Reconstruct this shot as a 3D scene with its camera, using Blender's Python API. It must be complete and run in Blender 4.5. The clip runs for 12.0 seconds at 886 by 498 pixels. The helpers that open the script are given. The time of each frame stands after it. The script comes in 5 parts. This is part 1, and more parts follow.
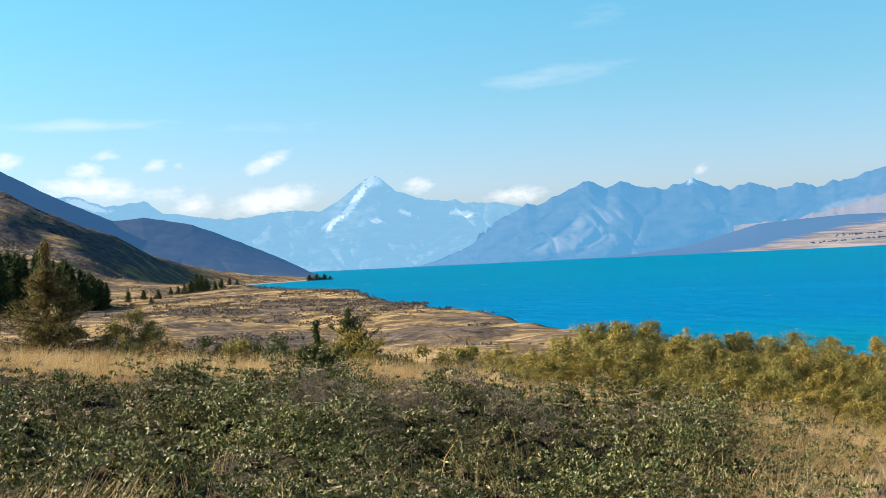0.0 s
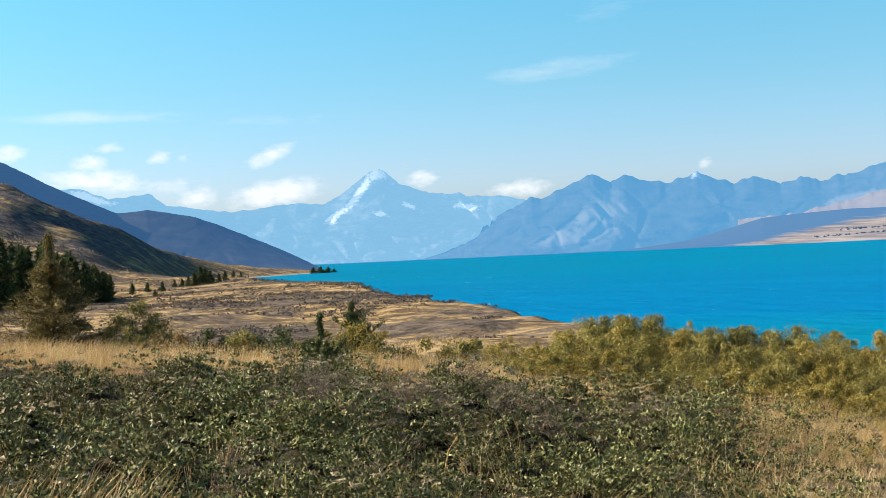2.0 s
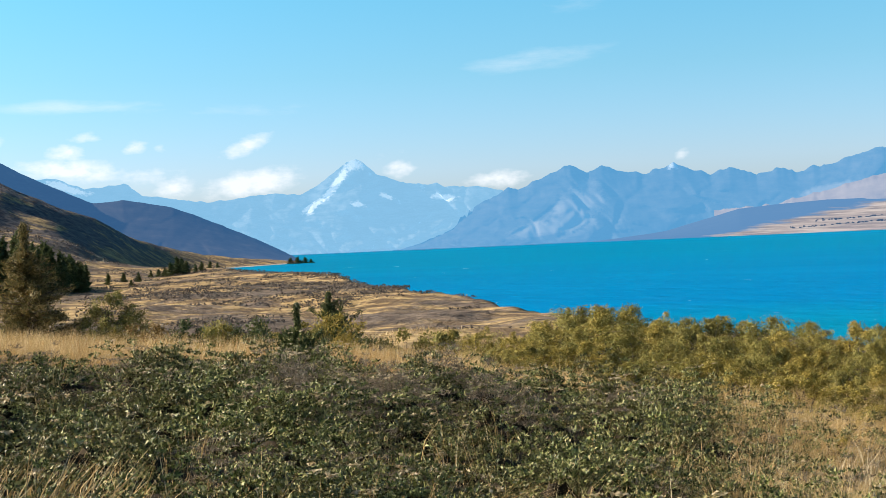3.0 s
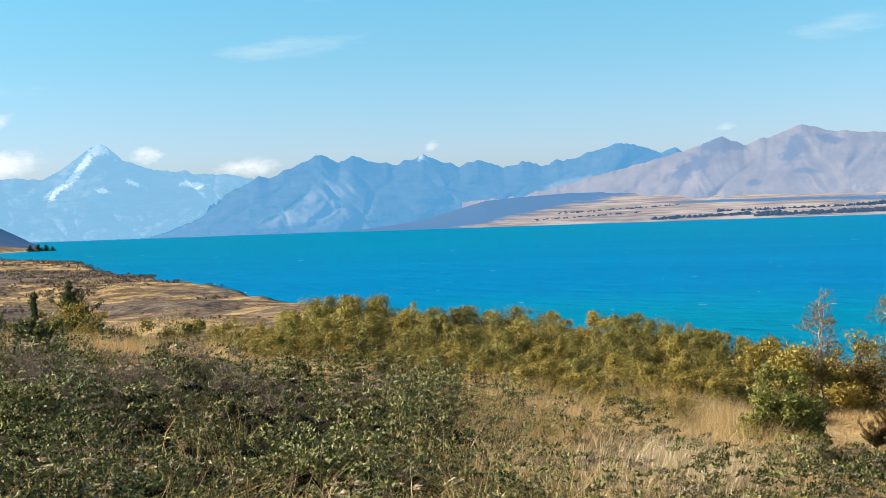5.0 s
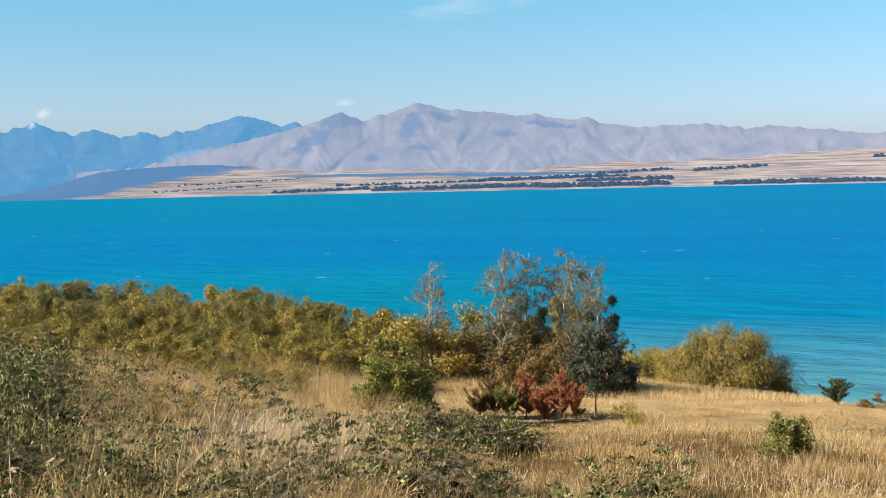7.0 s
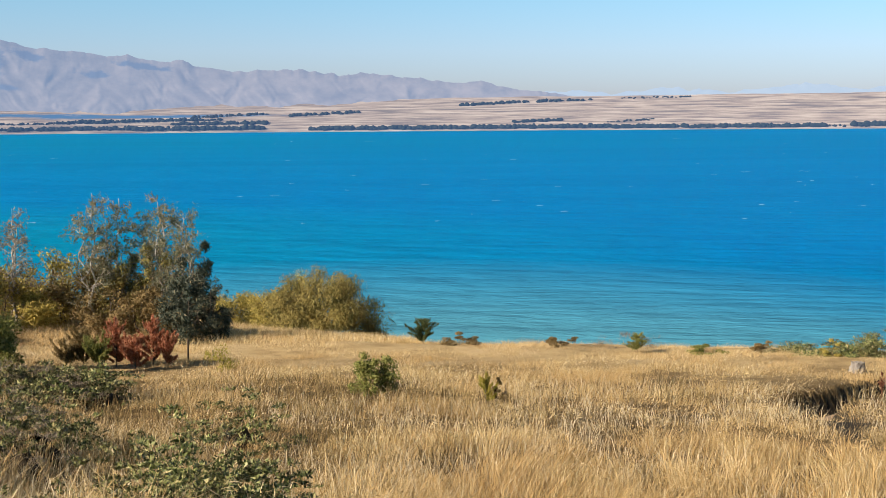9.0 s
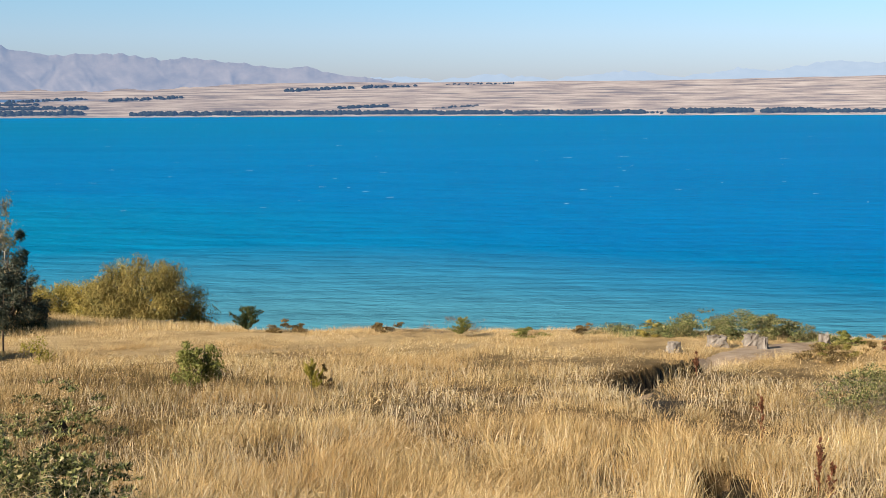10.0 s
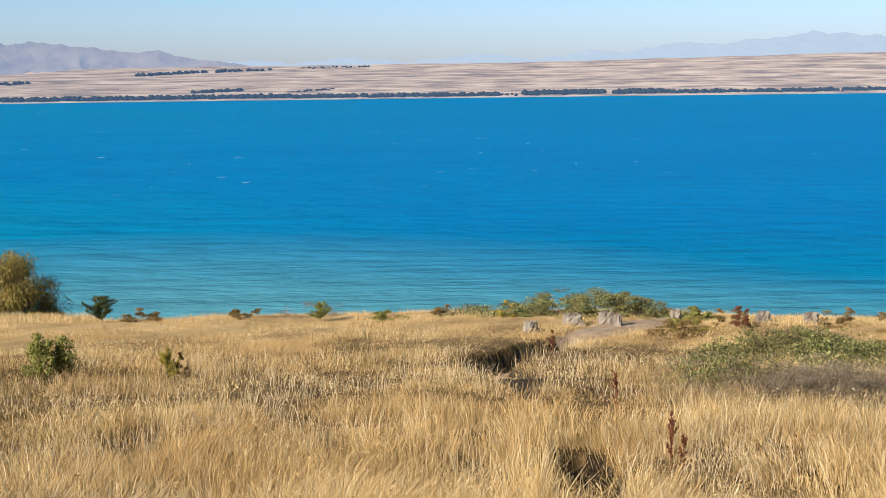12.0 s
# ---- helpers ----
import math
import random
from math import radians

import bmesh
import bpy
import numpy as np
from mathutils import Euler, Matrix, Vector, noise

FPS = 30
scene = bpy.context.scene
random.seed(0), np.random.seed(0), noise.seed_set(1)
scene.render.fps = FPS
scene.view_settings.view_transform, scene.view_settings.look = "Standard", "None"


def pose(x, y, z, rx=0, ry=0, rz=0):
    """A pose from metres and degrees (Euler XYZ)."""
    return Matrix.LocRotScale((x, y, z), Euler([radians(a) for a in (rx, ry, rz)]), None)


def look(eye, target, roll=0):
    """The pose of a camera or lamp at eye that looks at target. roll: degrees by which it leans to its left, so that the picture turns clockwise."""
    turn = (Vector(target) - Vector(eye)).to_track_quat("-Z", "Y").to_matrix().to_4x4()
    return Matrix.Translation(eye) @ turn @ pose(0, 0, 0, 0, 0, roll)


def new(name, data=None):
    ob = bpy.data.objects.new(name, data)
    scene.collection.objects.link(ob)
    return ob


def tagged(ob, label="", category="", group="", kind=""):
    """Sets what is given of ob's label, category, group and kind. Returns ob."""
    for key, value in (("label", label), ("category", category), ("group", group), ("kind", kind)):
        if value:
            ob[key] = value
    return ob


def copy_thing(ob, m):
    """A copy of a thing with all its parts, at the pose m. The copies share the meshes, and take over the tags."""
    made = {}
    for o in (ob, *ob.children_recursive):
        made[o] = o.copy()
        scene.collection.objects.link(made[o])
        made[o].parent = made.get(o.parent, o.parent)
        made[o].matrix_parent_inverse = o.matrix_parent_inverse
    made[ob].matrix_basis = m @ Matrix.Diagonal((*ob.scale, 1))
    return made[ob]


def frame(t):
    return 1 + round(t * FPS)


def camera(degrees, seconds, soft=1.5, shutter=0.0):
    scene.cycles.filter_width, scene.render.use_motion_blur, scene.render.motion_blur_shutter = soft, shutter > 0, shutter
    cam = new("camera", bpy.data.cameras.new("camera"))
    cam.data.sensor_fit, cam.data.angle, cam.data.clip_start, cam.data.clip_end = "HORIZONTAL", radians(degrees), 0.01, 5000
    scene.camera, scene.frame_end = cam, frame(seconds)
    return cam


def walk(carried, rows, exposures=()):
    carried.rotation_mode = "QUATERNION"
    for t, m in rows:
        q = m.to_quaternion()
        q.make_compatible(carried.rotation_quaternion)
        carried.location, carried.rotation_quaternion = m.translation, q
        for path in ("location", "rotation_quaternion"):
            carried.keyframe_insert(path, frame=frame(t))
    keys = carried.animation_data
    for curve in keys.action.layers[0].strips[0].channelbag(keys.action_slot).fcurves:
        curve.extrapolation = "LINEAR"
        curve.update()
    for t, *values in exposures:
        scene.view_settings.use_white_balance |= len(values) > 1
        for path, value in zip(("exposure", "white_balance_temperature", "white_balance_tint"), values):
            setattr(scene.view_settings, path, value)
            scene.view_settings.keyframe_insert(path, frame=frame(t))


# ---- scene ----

# ---------------------------------------------------------------- camera
EYE, ARM = 24.0, 0.5          # eye above the lake; radius of the arc of the arms
cam = camera(35.82, 12.0, soft=0.6)
ROWS = [  # seconds, yaw, pitch, roll
    (0.0, 0.000, 0.396, -2.764), (0.5, 0.368, 0.272, -2.600), (1.0, 0.343, 0.233, -2.605),
    (1.5, 0.217, 0.350, -2.696), (2.0, 0.171, 0.116, -2.615), (2.5, 0.060, -0.238, -2.681),
    (2.7, -0.150, -0.270, -2.660), (4.3, -6.750, -0.715, -2.020), (4.5, -8.048, -0.720, -1.957),
    (5.0, -11.136, -1.161, -1.962), (5.5, -15.376, -1.733, -1.661), (6.0, -19.600, -2.039, -1.470),
    (6.5, -23.070, -2.001, -1.408), (7.0, -26.877, -2.709, -1.216), (7.5, -32.237, -3.628, -0.679),
    (7.7, -34.170, -3.960, -0.600), (9.3, -45.850, -5.390, -0.380), (9.5, -47.458, -5.490, -0.361),
    (10.0, -50.891, -5.856, -0.242), (10.5, -52.470, -6.175, -0.147), (11.0, -54.136, -6.508, -0.270),
    (11.5, -55.903, -6.476, -0.454), (12.0, -56.820, -6.600, -0.705),
]
walk(cam, [(t, pose(ARM * math.sin(radians(-yaw)), ARM * (math.cos(radians(yaw)) - 1), EYE, 90 + pitch, 0, yaw)
            @ pose(0, 0, 0, 0, 0, roll)) for t, yaw, pitch, roll in ROWS], [(0.0, 1.0, 6500, 10), (5.0, 0.98, 6500, 10), (9.5, 0.72, 6450, 13), (12.0, 0.69, 6400, 13)])

# ---------------------------------------------------------------- light
SUN_AZ, SUN_EL = -79.0, 27.0   # degrees clockwise from +y, degrees above the horizon
sun = new("sun", bpy.data.lights.new("sun", "SUN"))
sun.data.energy, sun.data.angle, sun.data.color = 5.0, radians(0.53), (1.0, 0.87, 0.69)
sx, sy, sz = (math.sin(radians(SUN_AZ)) * math.cos(radians(SUN_EL)), math.cos(radians(SUN_AZ)) * math.cos(radians(SUN_EL)), math.sin(radians(SUN_EL)))
sun.matrix_world = look((sx * 60, sy * 60, 24 + sz * 60), (0, 0, 24))

world = bpy.data.worlds.new("world")
scene.world = world
world.use_nodes = True


def sky_nodes():
    nt = world.node_tree
    nt.nodes.clear()
    add, link = nt.nodes.new, nt.links.new
    out, bg, sky = add("ShaderNodeOutputWorld"), add("ShaderNodeBackground"), add("ShaderNodeTexSky")
    sky.sky_type, sky.sun_disc = "NISHITA", False
    sky.sun_elevation, sky.sun_rotation = radians(SUN_EL), radians(SUN_AZ)
    sky.altitude, sky.air_density, sky.dust_density, sky.ozone_density = 500, 1.0, 1.0, 2.0
    bg.inputs["Strength"].default_value = 0.075
    tc, sep = add("ShaderNodeTexCoord"), add("ShaderNodeSeparateXYZ")
    link(tc.outputs["Generated"], sep.inputs[0])

    def m(op, a, b=None, c=None):
        n = add("ShaderNodeMath")
        n.operation = op
        for i, v in enumerate((a, b, c)):
            if v is None:
                continue
            if isinstance(v, (int, float)):
                n.inputs[i].default_value = v
            else:
                link(v, n.inputs[i])
        return n.outputs[0]
    az = m("MULTIPLY", m("ARCTAN2", sep.outputs[0], sep.outputs[1]), 57.2958)
    el = m("MULTIPLY", m("ARCSINE", sep.outputs[2]), 57.2958)
    pos = add("ShaderNodeCombineXYZ")
    link(az, pos.inputs[0]); link(el, pos.inputs[1])

    def noise_tex(scale, sx_, sy_, detail, rough=0.6):
        mp, nz = add("ShaderNodeMapping"), add("ShaderNodeTexNoise")
        link(pos.outputs[0], mp.inputs[0])
        mp.inputs["Scale"].default_value = (sx_, sy_, 1)
        link(mp.outputs[0], nz.inputs["Vector"])
        nz.inputs["Scale"].default_value, nz.inputs["Detail"].default_value, nz.inputs["Roughness"].default_value = scale, detail, rough
        return nz.outputs[0]
    puff = noise_tex(1.0, 1.5, 3.0, 7)
    wisp = noise_tex(1.0, 0.35, 1.6, 5)
    # clouds: azimuth, elevation, half width, half height, slant, density, wispy
    CLOUDS = [(-17.6, 4.7, 0.8, 0.42, 0.0, 1.0, 0), (-14.4, 4.2, 0.9, 0.4, 0.0, 1.0, 0), (-13.6, 4.8, 0.8, 0.25, 0.1, 0.8, 0),
              (-11.7, 4.37, 0.55, 0.3, 0.1, 0.95, 0), (-10.7, 4.3, 0.3, 0.2, 0, 0.7, 0), (-14.3, 3.5, 2.3, 0.5, -0.05, 1.1, 0),
              (-11.3, 3.2, 1.6, 0.35, 0.0, 0.8, 0), (-10.2, 2.7, 0.9, 0.5, 0.1, 1.0, 0), (-7.0, 2.75, 2.1, 0.62, 0.12, 1.15, 0),
              (-7.2, 4.3, 1.1, 0.42, 0.35, 1.0, 0), (-0.9, 3.1, 0.75, 0.4, 0.0, 0.95, 0), (-0.6, 3.85, 0.4, 0.2, 0.1, 0.5, 0), (-1.7, 3.6, 0.4, 0.2, 0.1, 0.4, 0),
              (3.2, 2.5, 1.4, 0.42, 0.05, 1.0, 0), (10.8, 3.15, 0.35, 0.25, 0.3, 0.9, 0), (22.9, 3.46, 0.6, 0.22, 0, 0.7, 0),
              (4.8, 7.35, 3.3, 0.5, 0.1, 0.62, 1), (6.9, 9.7, 2.6, 0.5, 0.12, 0.4, 1), (-14.0, 6.05, 3.4, 0.3, 0.0, 0.8, 1),
              (-8.0, 5.8, 5.0, 0.25, -0.02, 0.5, 1), (28.3, 7.3, 2.8, 0.5, 0.1, 0.6, 1), (38.0, 8.3, 3.2, 0.5, 0.1, 0.5, 1), (33.0, 9.6, 4.0, 0.5, 0.08, 0.4, 1)]
    total = None
    for a, e, w, h, slant, dens, wispy in CLOUDS:
        da = m("SUBTRACT", az, a)
        de = m("SUBTRACT", m("SUBTRACT", el, e), m("MULTIPLY", da, slant))
        r = m("ADD", m("POWER", m("ABSOLUTE", m("DIVIDE", da, w)), 2.0), m("POWER", m("ABSOLUTE", m("DIVIDE", de, h)), 2.0))
        body = m("MULTIPLY", m("MAXIMUM", m("SUBTRACT", 1.0, m("MULTIPLY", r, 0.55)), 0.0), dens)
        grain = wisp if wispy else puff
        v = m("MULTIPLY", m("MAXIMUM", m("SUBTRACT", m("ADD", body, m("MULTIPLY", m("SUBTRACT", grain, 0.5), 1.6)), 0.42 if not wispy else 0.3), 0.0), body)
        v = m("MULTIPLY", v, 1.15 if not wispy else 0.8)
        total = v if total is None else m("MAXIMUM", total, v)
    total = m("MINIMUM", total, 0.78)
    mix = add("ShaderNodeMix")
    mix.data_type = "RGBA"
    link(total, mix.inputs["Factor"])
    tint = add("ShaderNodeMix")
    tint.data_type, tint.blend_type = "RGBA", "MULTIPLY"
    tint.inputs["Factor"].default_value = 1.0
    link(sky.outputs[0], tint.inputs["A"])
    grade = add("ShaderNodeValToRGB")
    while len(grade.color_ramp.elements) < 6:
        grade.color_ramp.elements.new(0.5)
    for e_, (p_, c_) in zip(grade.color_ramp.elements, ((0.0, (0.77, 0.79, 1.13, 1)), (0.075, (0.85, 0.98, 1.26, 1)), (0.175, (0.67, 1.07, 1.18, 1)), (0.27, (0.58, 1.19, 1.25, 1)), (0.6, (0.32, 0.45, 0.51, 1)), (1.0, (0.23, 0.30, 0.34, 1)))):
        e_.position, e_.color = p_, c_
    link(m("DIVIDE", el, 40.0), grade.inputs[0])
    link(grade.outputs[0], tint.inputs["B"])
    link(tint.outputs["Result"], mix.inputs["A"])
    mix.inputs["B"].default_value = (7.2, 7.4, 7.6, 1)
    link(mix.outputs["Result"], bg.inputs["Color"])
    link(bg.outputs[0], out.inputs[0])


sky_nodes()

# ---------------------------------------------------------------- materials


def mat_new(name):
    mt = bpy.data.materials.new(name)
    mt.use_nodes = True
    nt = mt.node_tree
    return mt, nt, nt.nodes["Principled BSDF"]


def ramp_node(nt, stops):
    r = nt.nodes.new("ShaderNodeValToRGB")
    e = r.color_ramp.elements
    while len(e) < len(stops):
        e.new(0.5)
    for el_, (p, c) in zip(e, stops):
        el_.position, el_.color = p, (*c, 1)
    return r


def noise_node(nt, scale, detail=5, rough=0.55, stretch=(1, 1, 1), turn=0.0):
    tc, mp, nz = nt.nodes.new("ShaderNodeTexCoord"), nt.nodes.new("ShaderNodeMapping"), nt.nodes.new("ShaderNodeTexNoise")
    rt = nt.nodes.new("ShaderNodeVectorRotate")
    rt.rotation_type = "Z_AXIS"
    rt.inputs["Angle"].default_value = radians(turn)
    nt.links.new(tc.outputs["Object"], rt.inputs["Vector"])
    nt.links.new(rt.outputs[0], mp.inputs[0])
    mp.inputs["Scale"].default_value = stretch
    nt.links.new(mp.outputs[0], nz.inputs["Vector"])
    nz.inputs["Scale"].default_value, nz.inputs["Detail"].default_value, nz.inputs["Roughness"].default_value = scale, detail, rough
    return nz.outputs[0]


def mix_rgb(nt, fac, a, b, blend="MIX"):
    n = nt.nodes.new("ShaderNodeMix")
    n.data_type, n.blend_type = "RGBA", blend
    for key, v in (("Factor", fac), ("A", a), ("B", b)):
        if isinstance(v, (int, float)):
            n.inputs[key].default_value = v
        elif isinstance(v, tuple):
            n.inputs[key].default_value = (*v, 1)
        else:
            nt.links.new(v, n.inputs[key])
    return n.outputs["Result"]


def foliage(name, stops, patch=None, rough=0.6, through_light=0.25):
    """Leaves: colour by leaf, by slow drift over the plant, a little light through the blade."""
    mt, nt, p = mat_new(name)
    geo = nt.nodes.new("ShaderNodeNewGeometry")
    r = ramp_node(nt, stops)
    nt.links.new(geo.outputs["Random Per Island"], r.inputs[0])
    col = r.outputs[0]
    if patch:
        nz = ramp_node(nt, [(0.38, (0, 0, 0)), (0.62, (1, 1, 1))])
        nt.links.new(noise_node(nt, patch[0], 3), nz.inputs[0])
        col = mix_rgb(nt, nz.outputs[0], col, mix_rgb(nt, 0.6, col, patch[1]))
    nt.links.new(col, p.inputs["Base Color"])
    p.inputs["Roughness"].default_value = rough
    p.inputs["Specular IOR Level"].default_value = 0.25
    tr, ms = nt.nodes.new("ShaderNodeBsdfTranslucent"), nt.nodes.new("ShaderNodeMixShader")
    nt.links.new(col, tr.inputs["Color"])
    ms.inputs[0].default_value = through_light
    nt.links.new(p.outputs[0], ms.inputs[1]); nt.links.new(tr.outputs[0], ms.inputs[2])
    nt.links.new(ms.outputs[0], nt.nodes["Material Output"].inputs["Surface"])
    return mt


def bark(name, a, b, scale=8.0):
    mt, nt, p = mat_new(name)
    r = ramp_node(nt, [(0.35, a), (0.65, b)])
    nt.links.new(noise_node(nt, scale, 5, 0.6, (1, 1, 0.3)), r.inputs[0])
    nt.links.new(r.outputs[0], p.inputs["Base Color"])
    p.inputs["Roughness"].default_value, p.inputs["Specular IOR Level"].default_value = 0.9, 0.1
    return mt


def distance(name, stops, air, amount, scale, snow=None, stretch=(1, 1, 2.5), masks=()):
    """A far range of the backdrop: rock and grass, with kilometres of sunlit haze mixed in as emission."""
    mt, nt, p = mat_new(name)
    r = ramp_node(nt, stops)
    nt.links.new(noise_node(nt, scale, 8, 0.62, stretch), r.inputs[0])
    col = r.outputs[0]
    if snow:
        z0, z1 = snow
        geo, sp = nt.nodes.new("ShaderNodeNewGeometry"), nt.nodes.new("ShaderNodeSeparateXYZ")
        nt.links.new(geo.outputs["Position"], sp.inputs[0])
        mr = nt.nodes.new("ShaderNodeMapRange")
        mr.inputs["From Min"].default_value, mr.inputs["From Max"].default_value = z0, z1
        nt.links.new(sp.outputs[2], mr.inputs["Value"])
        ad = nt.nodes.new("ShaderNodeMath")
        ad.operation = "MULTIPLY_ADD"
        nt.links.new(noise_node(nt, 0.03, 7, 0.65, (1, 1, 1)), ad.inputs[0])
        ad.inputs[1].default_value = 2.4
        nt.links.new(mr.outputs[0], ad.inputs[2])
        st = ramp_node(nt, [(0.0, (0, 0, 0)), (1.0, (1, 1, 1))])
        sub = nt.nodes.new("ShaderNodeMath")
        sub.operation = "SUBTRACT"
        nt.links.new(ad.outputs[0], sub.inputs[0])
        sub.inputs[1].default_value = 1.55
        k = nt.nodes.new("ShaderNodeMath")
        k.operation, k.use_clamp = "MULTIPLY", True
        nt.links.new(sub.outputs[0], k.inputs[0])
        k.inputs[1].default_value = 4.0
        col = mix_rgb(nt, k.outputs[0], col, (0.9, 0.9, 0.9))
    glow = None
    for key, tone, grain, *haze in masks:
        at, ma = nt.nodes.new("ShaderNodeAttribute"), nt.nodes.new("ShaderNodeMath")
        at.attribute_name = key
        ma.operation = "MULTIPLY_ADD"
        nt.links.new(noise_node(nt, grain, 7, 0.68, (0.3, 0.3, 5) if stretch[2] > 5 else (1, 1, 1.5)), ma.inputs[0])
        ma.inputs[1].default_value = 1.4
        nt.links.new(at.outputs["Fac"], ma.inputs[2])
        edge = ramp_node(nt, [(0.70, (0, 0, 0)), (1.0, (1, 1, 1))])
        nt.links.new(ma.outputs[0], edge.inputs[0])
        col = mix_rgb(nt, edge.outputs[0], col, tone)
        # a mask's own glow: bluer haze on the terrace, extra brightness on snow
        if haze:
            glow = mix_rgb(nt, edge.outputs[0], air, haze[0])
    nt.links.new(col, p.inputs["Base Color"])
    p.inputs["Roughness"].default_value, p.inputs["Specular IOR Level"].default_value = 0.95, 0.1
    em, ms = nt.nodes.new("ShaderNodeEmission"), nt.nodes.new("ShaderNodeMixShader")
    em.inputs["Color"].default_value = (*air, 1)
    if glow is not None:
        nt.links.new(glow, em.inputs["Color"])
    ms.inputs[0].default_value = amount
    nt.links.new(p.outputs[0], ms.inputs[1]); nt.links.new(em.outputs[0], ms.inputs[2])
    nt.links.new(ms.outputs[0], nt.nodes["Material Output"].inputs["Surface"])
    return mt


def ground_material():
    mt, nt, p = mat_new("dry_grassland")
    fine = ramp_node(nt, [(0.3, (0.32, 0.215, 0.10)), (0.5, (0.53, 0.38, 0.185)), (0.7, (0.66, 0.50, 0.28))])
    nt.links.new(noise_node(nt, 0.35, 8, 0.65, (1, 1, 1)), fine.inputs[0])
    # thatch, darkened to paint in the shade between the grass tufts
    shaded_thatch = ramp_node(nt, [(0.3, (0.055, 0.036, 0.016)), (0.5, (0.15, 0.10, 0.045)), (0.7, (0.31, 0.21, 0.10))])
    nt.links.new(noise_node(nt, 0.9, 8, 0.7), shaded_thatch.inputs[0])
    # hill scrub, its colour darkened and blued for the hillside's shade and haze
    scrub = ramp_node(nt, [(0.4, (0.07, 0.07, 0.09)), (0.6, (0.20, 0.175, 0.17))])
    nt.links.new(noise_node(nt, 0.2, 6), scrub.inputs[0])
    heath = ramp_node(nt, [(0.38, (0.085, 0.068, 0.058)), (0.6, (0.22, 0.175, 0.145))])
    nt.links.new(noise_node(nt, 0.3, 7, 0.65), heath.inputs[0])
    mask = ramp_node(nt, [(0.47, (0, 0, 0)), (0.55, (1, 1, 1))])
    nt.links.new(noise_node(nt, 0.026, 9, 0.75), mask.inputs[0])
    geo, sp, mr = nt.nodes.new("ShaderNodeNewGeometry"), nt.nodes.new("ShaderNodeSeparateXYZ"), nt.nodes.new("ShaderNodeMapRange")
    nt.links.new(geo.outputs["Position"], sp.inputs[0])
    nt.links.new(sp.outputs[2], mr.inputs["Value"])
    mr.inputs["From Min"].default_value, mr.inputs["From Max"].default_value = 17, 36
    streak = ramp_node(nt, [(0.50, (1, 1, 1)), (0.55, (0.06, 0.06, 0.06))])
    nt.links.new(noise_node(nt, 0.014, 9, 0.72, (0.5, 1.0, 3.5), 15), streak.inputs[0])
    climb = nt.nodes.new("ShaderNodeMath")
    climb.operation = "MULTIPLY"
    nt.links.new(mr.outputs[0], climb.inputs[0]); nt.links.new(streak.outputs[0], climb.inputs[1])
    high = nt.nodes.new("ShaderNodeMath")
    high.operation, high.use_clamp = "ADD", True
    nt.links.new(mask.outputs[0], high.inputs[0]); nt.links.new(climb.outputs[0], high.inputs[1])
    spots = ramp_node(nt, [(0.47, (0, 0, 0)), (0.54, (0.85, 0.85, 0.85))])
    nt.links.new(noise_node(nt, 0.11, 7, 0.7), spots.inputs[0])
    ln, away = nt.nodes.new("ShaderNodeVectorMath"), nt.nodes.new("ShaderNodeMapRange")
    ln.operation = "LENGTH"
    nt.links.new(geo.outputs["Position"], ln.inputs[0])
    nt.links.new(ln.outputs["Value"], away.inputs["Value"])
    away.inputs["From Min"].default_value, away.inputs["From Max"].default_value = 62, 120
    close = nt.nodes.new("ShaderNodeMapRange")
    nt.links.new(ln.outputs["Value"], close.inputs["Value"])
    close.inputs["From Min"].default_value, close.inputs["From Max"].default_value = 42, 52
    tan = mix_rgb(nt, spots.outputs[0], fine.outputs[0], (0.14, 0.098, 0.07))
    col = mix_rgb(nt, away.outputs[0], mix_rgb(nt, close.outputs[0], shaded_thatch.outputs[0], fine.outputs[0]), mix_rgb(nt, high.outputs[0], tan, mix_rgb(nt, mr.outputs[0], heath.outputs[0], scrub.outputs[0])))
    shore = nt.nodes.new("ShaderNodeMapRange")
    nt.links.new(sp.outputs[2], shore.inputs["Value"])
    shore.inputs["From Min"].default_value, shore.inputs["From Max"].default_value = 1.3, 0.5
    col = mix_rgb(nt, shore.outputs[0], col, (0.60, 0.57, 0.52))
    nt.links.new(col, p.inputs["Base Color"])
    p.inputs["Roughness"].default_value, p.inputs["Specular IOR Level"].default_value = 0.95, 0.1
    bp = nt.nodes.new("ShaderNodeBump")
    bp.inputs["Strength"].default_value, bp.inputs["Distance"].default_value = 0.8, 0.5
    nt.links.new(noise_node(nt, 0.8, 8, 0.7), bp.inputs["Height"])
    hummock = nt.nodes.new("ShaderNodeBump")
    hummock.inputs["Strength"].default_value, hummock.inputs["Distance"].default_value = 0.9, 7.0
    nt.links.new(noise_node(nt, 0.07, 7, 0.62), hummock.inputs["Height"])
    nt.links.new(away.outputs[0], hummock.inputs["Strength"])
    nt.links.new(hummock.outputs[0], bp.inputs["Normal"])
    nt.links.new(bp.outputs[0], p.inputs["Normal"])
    return mt


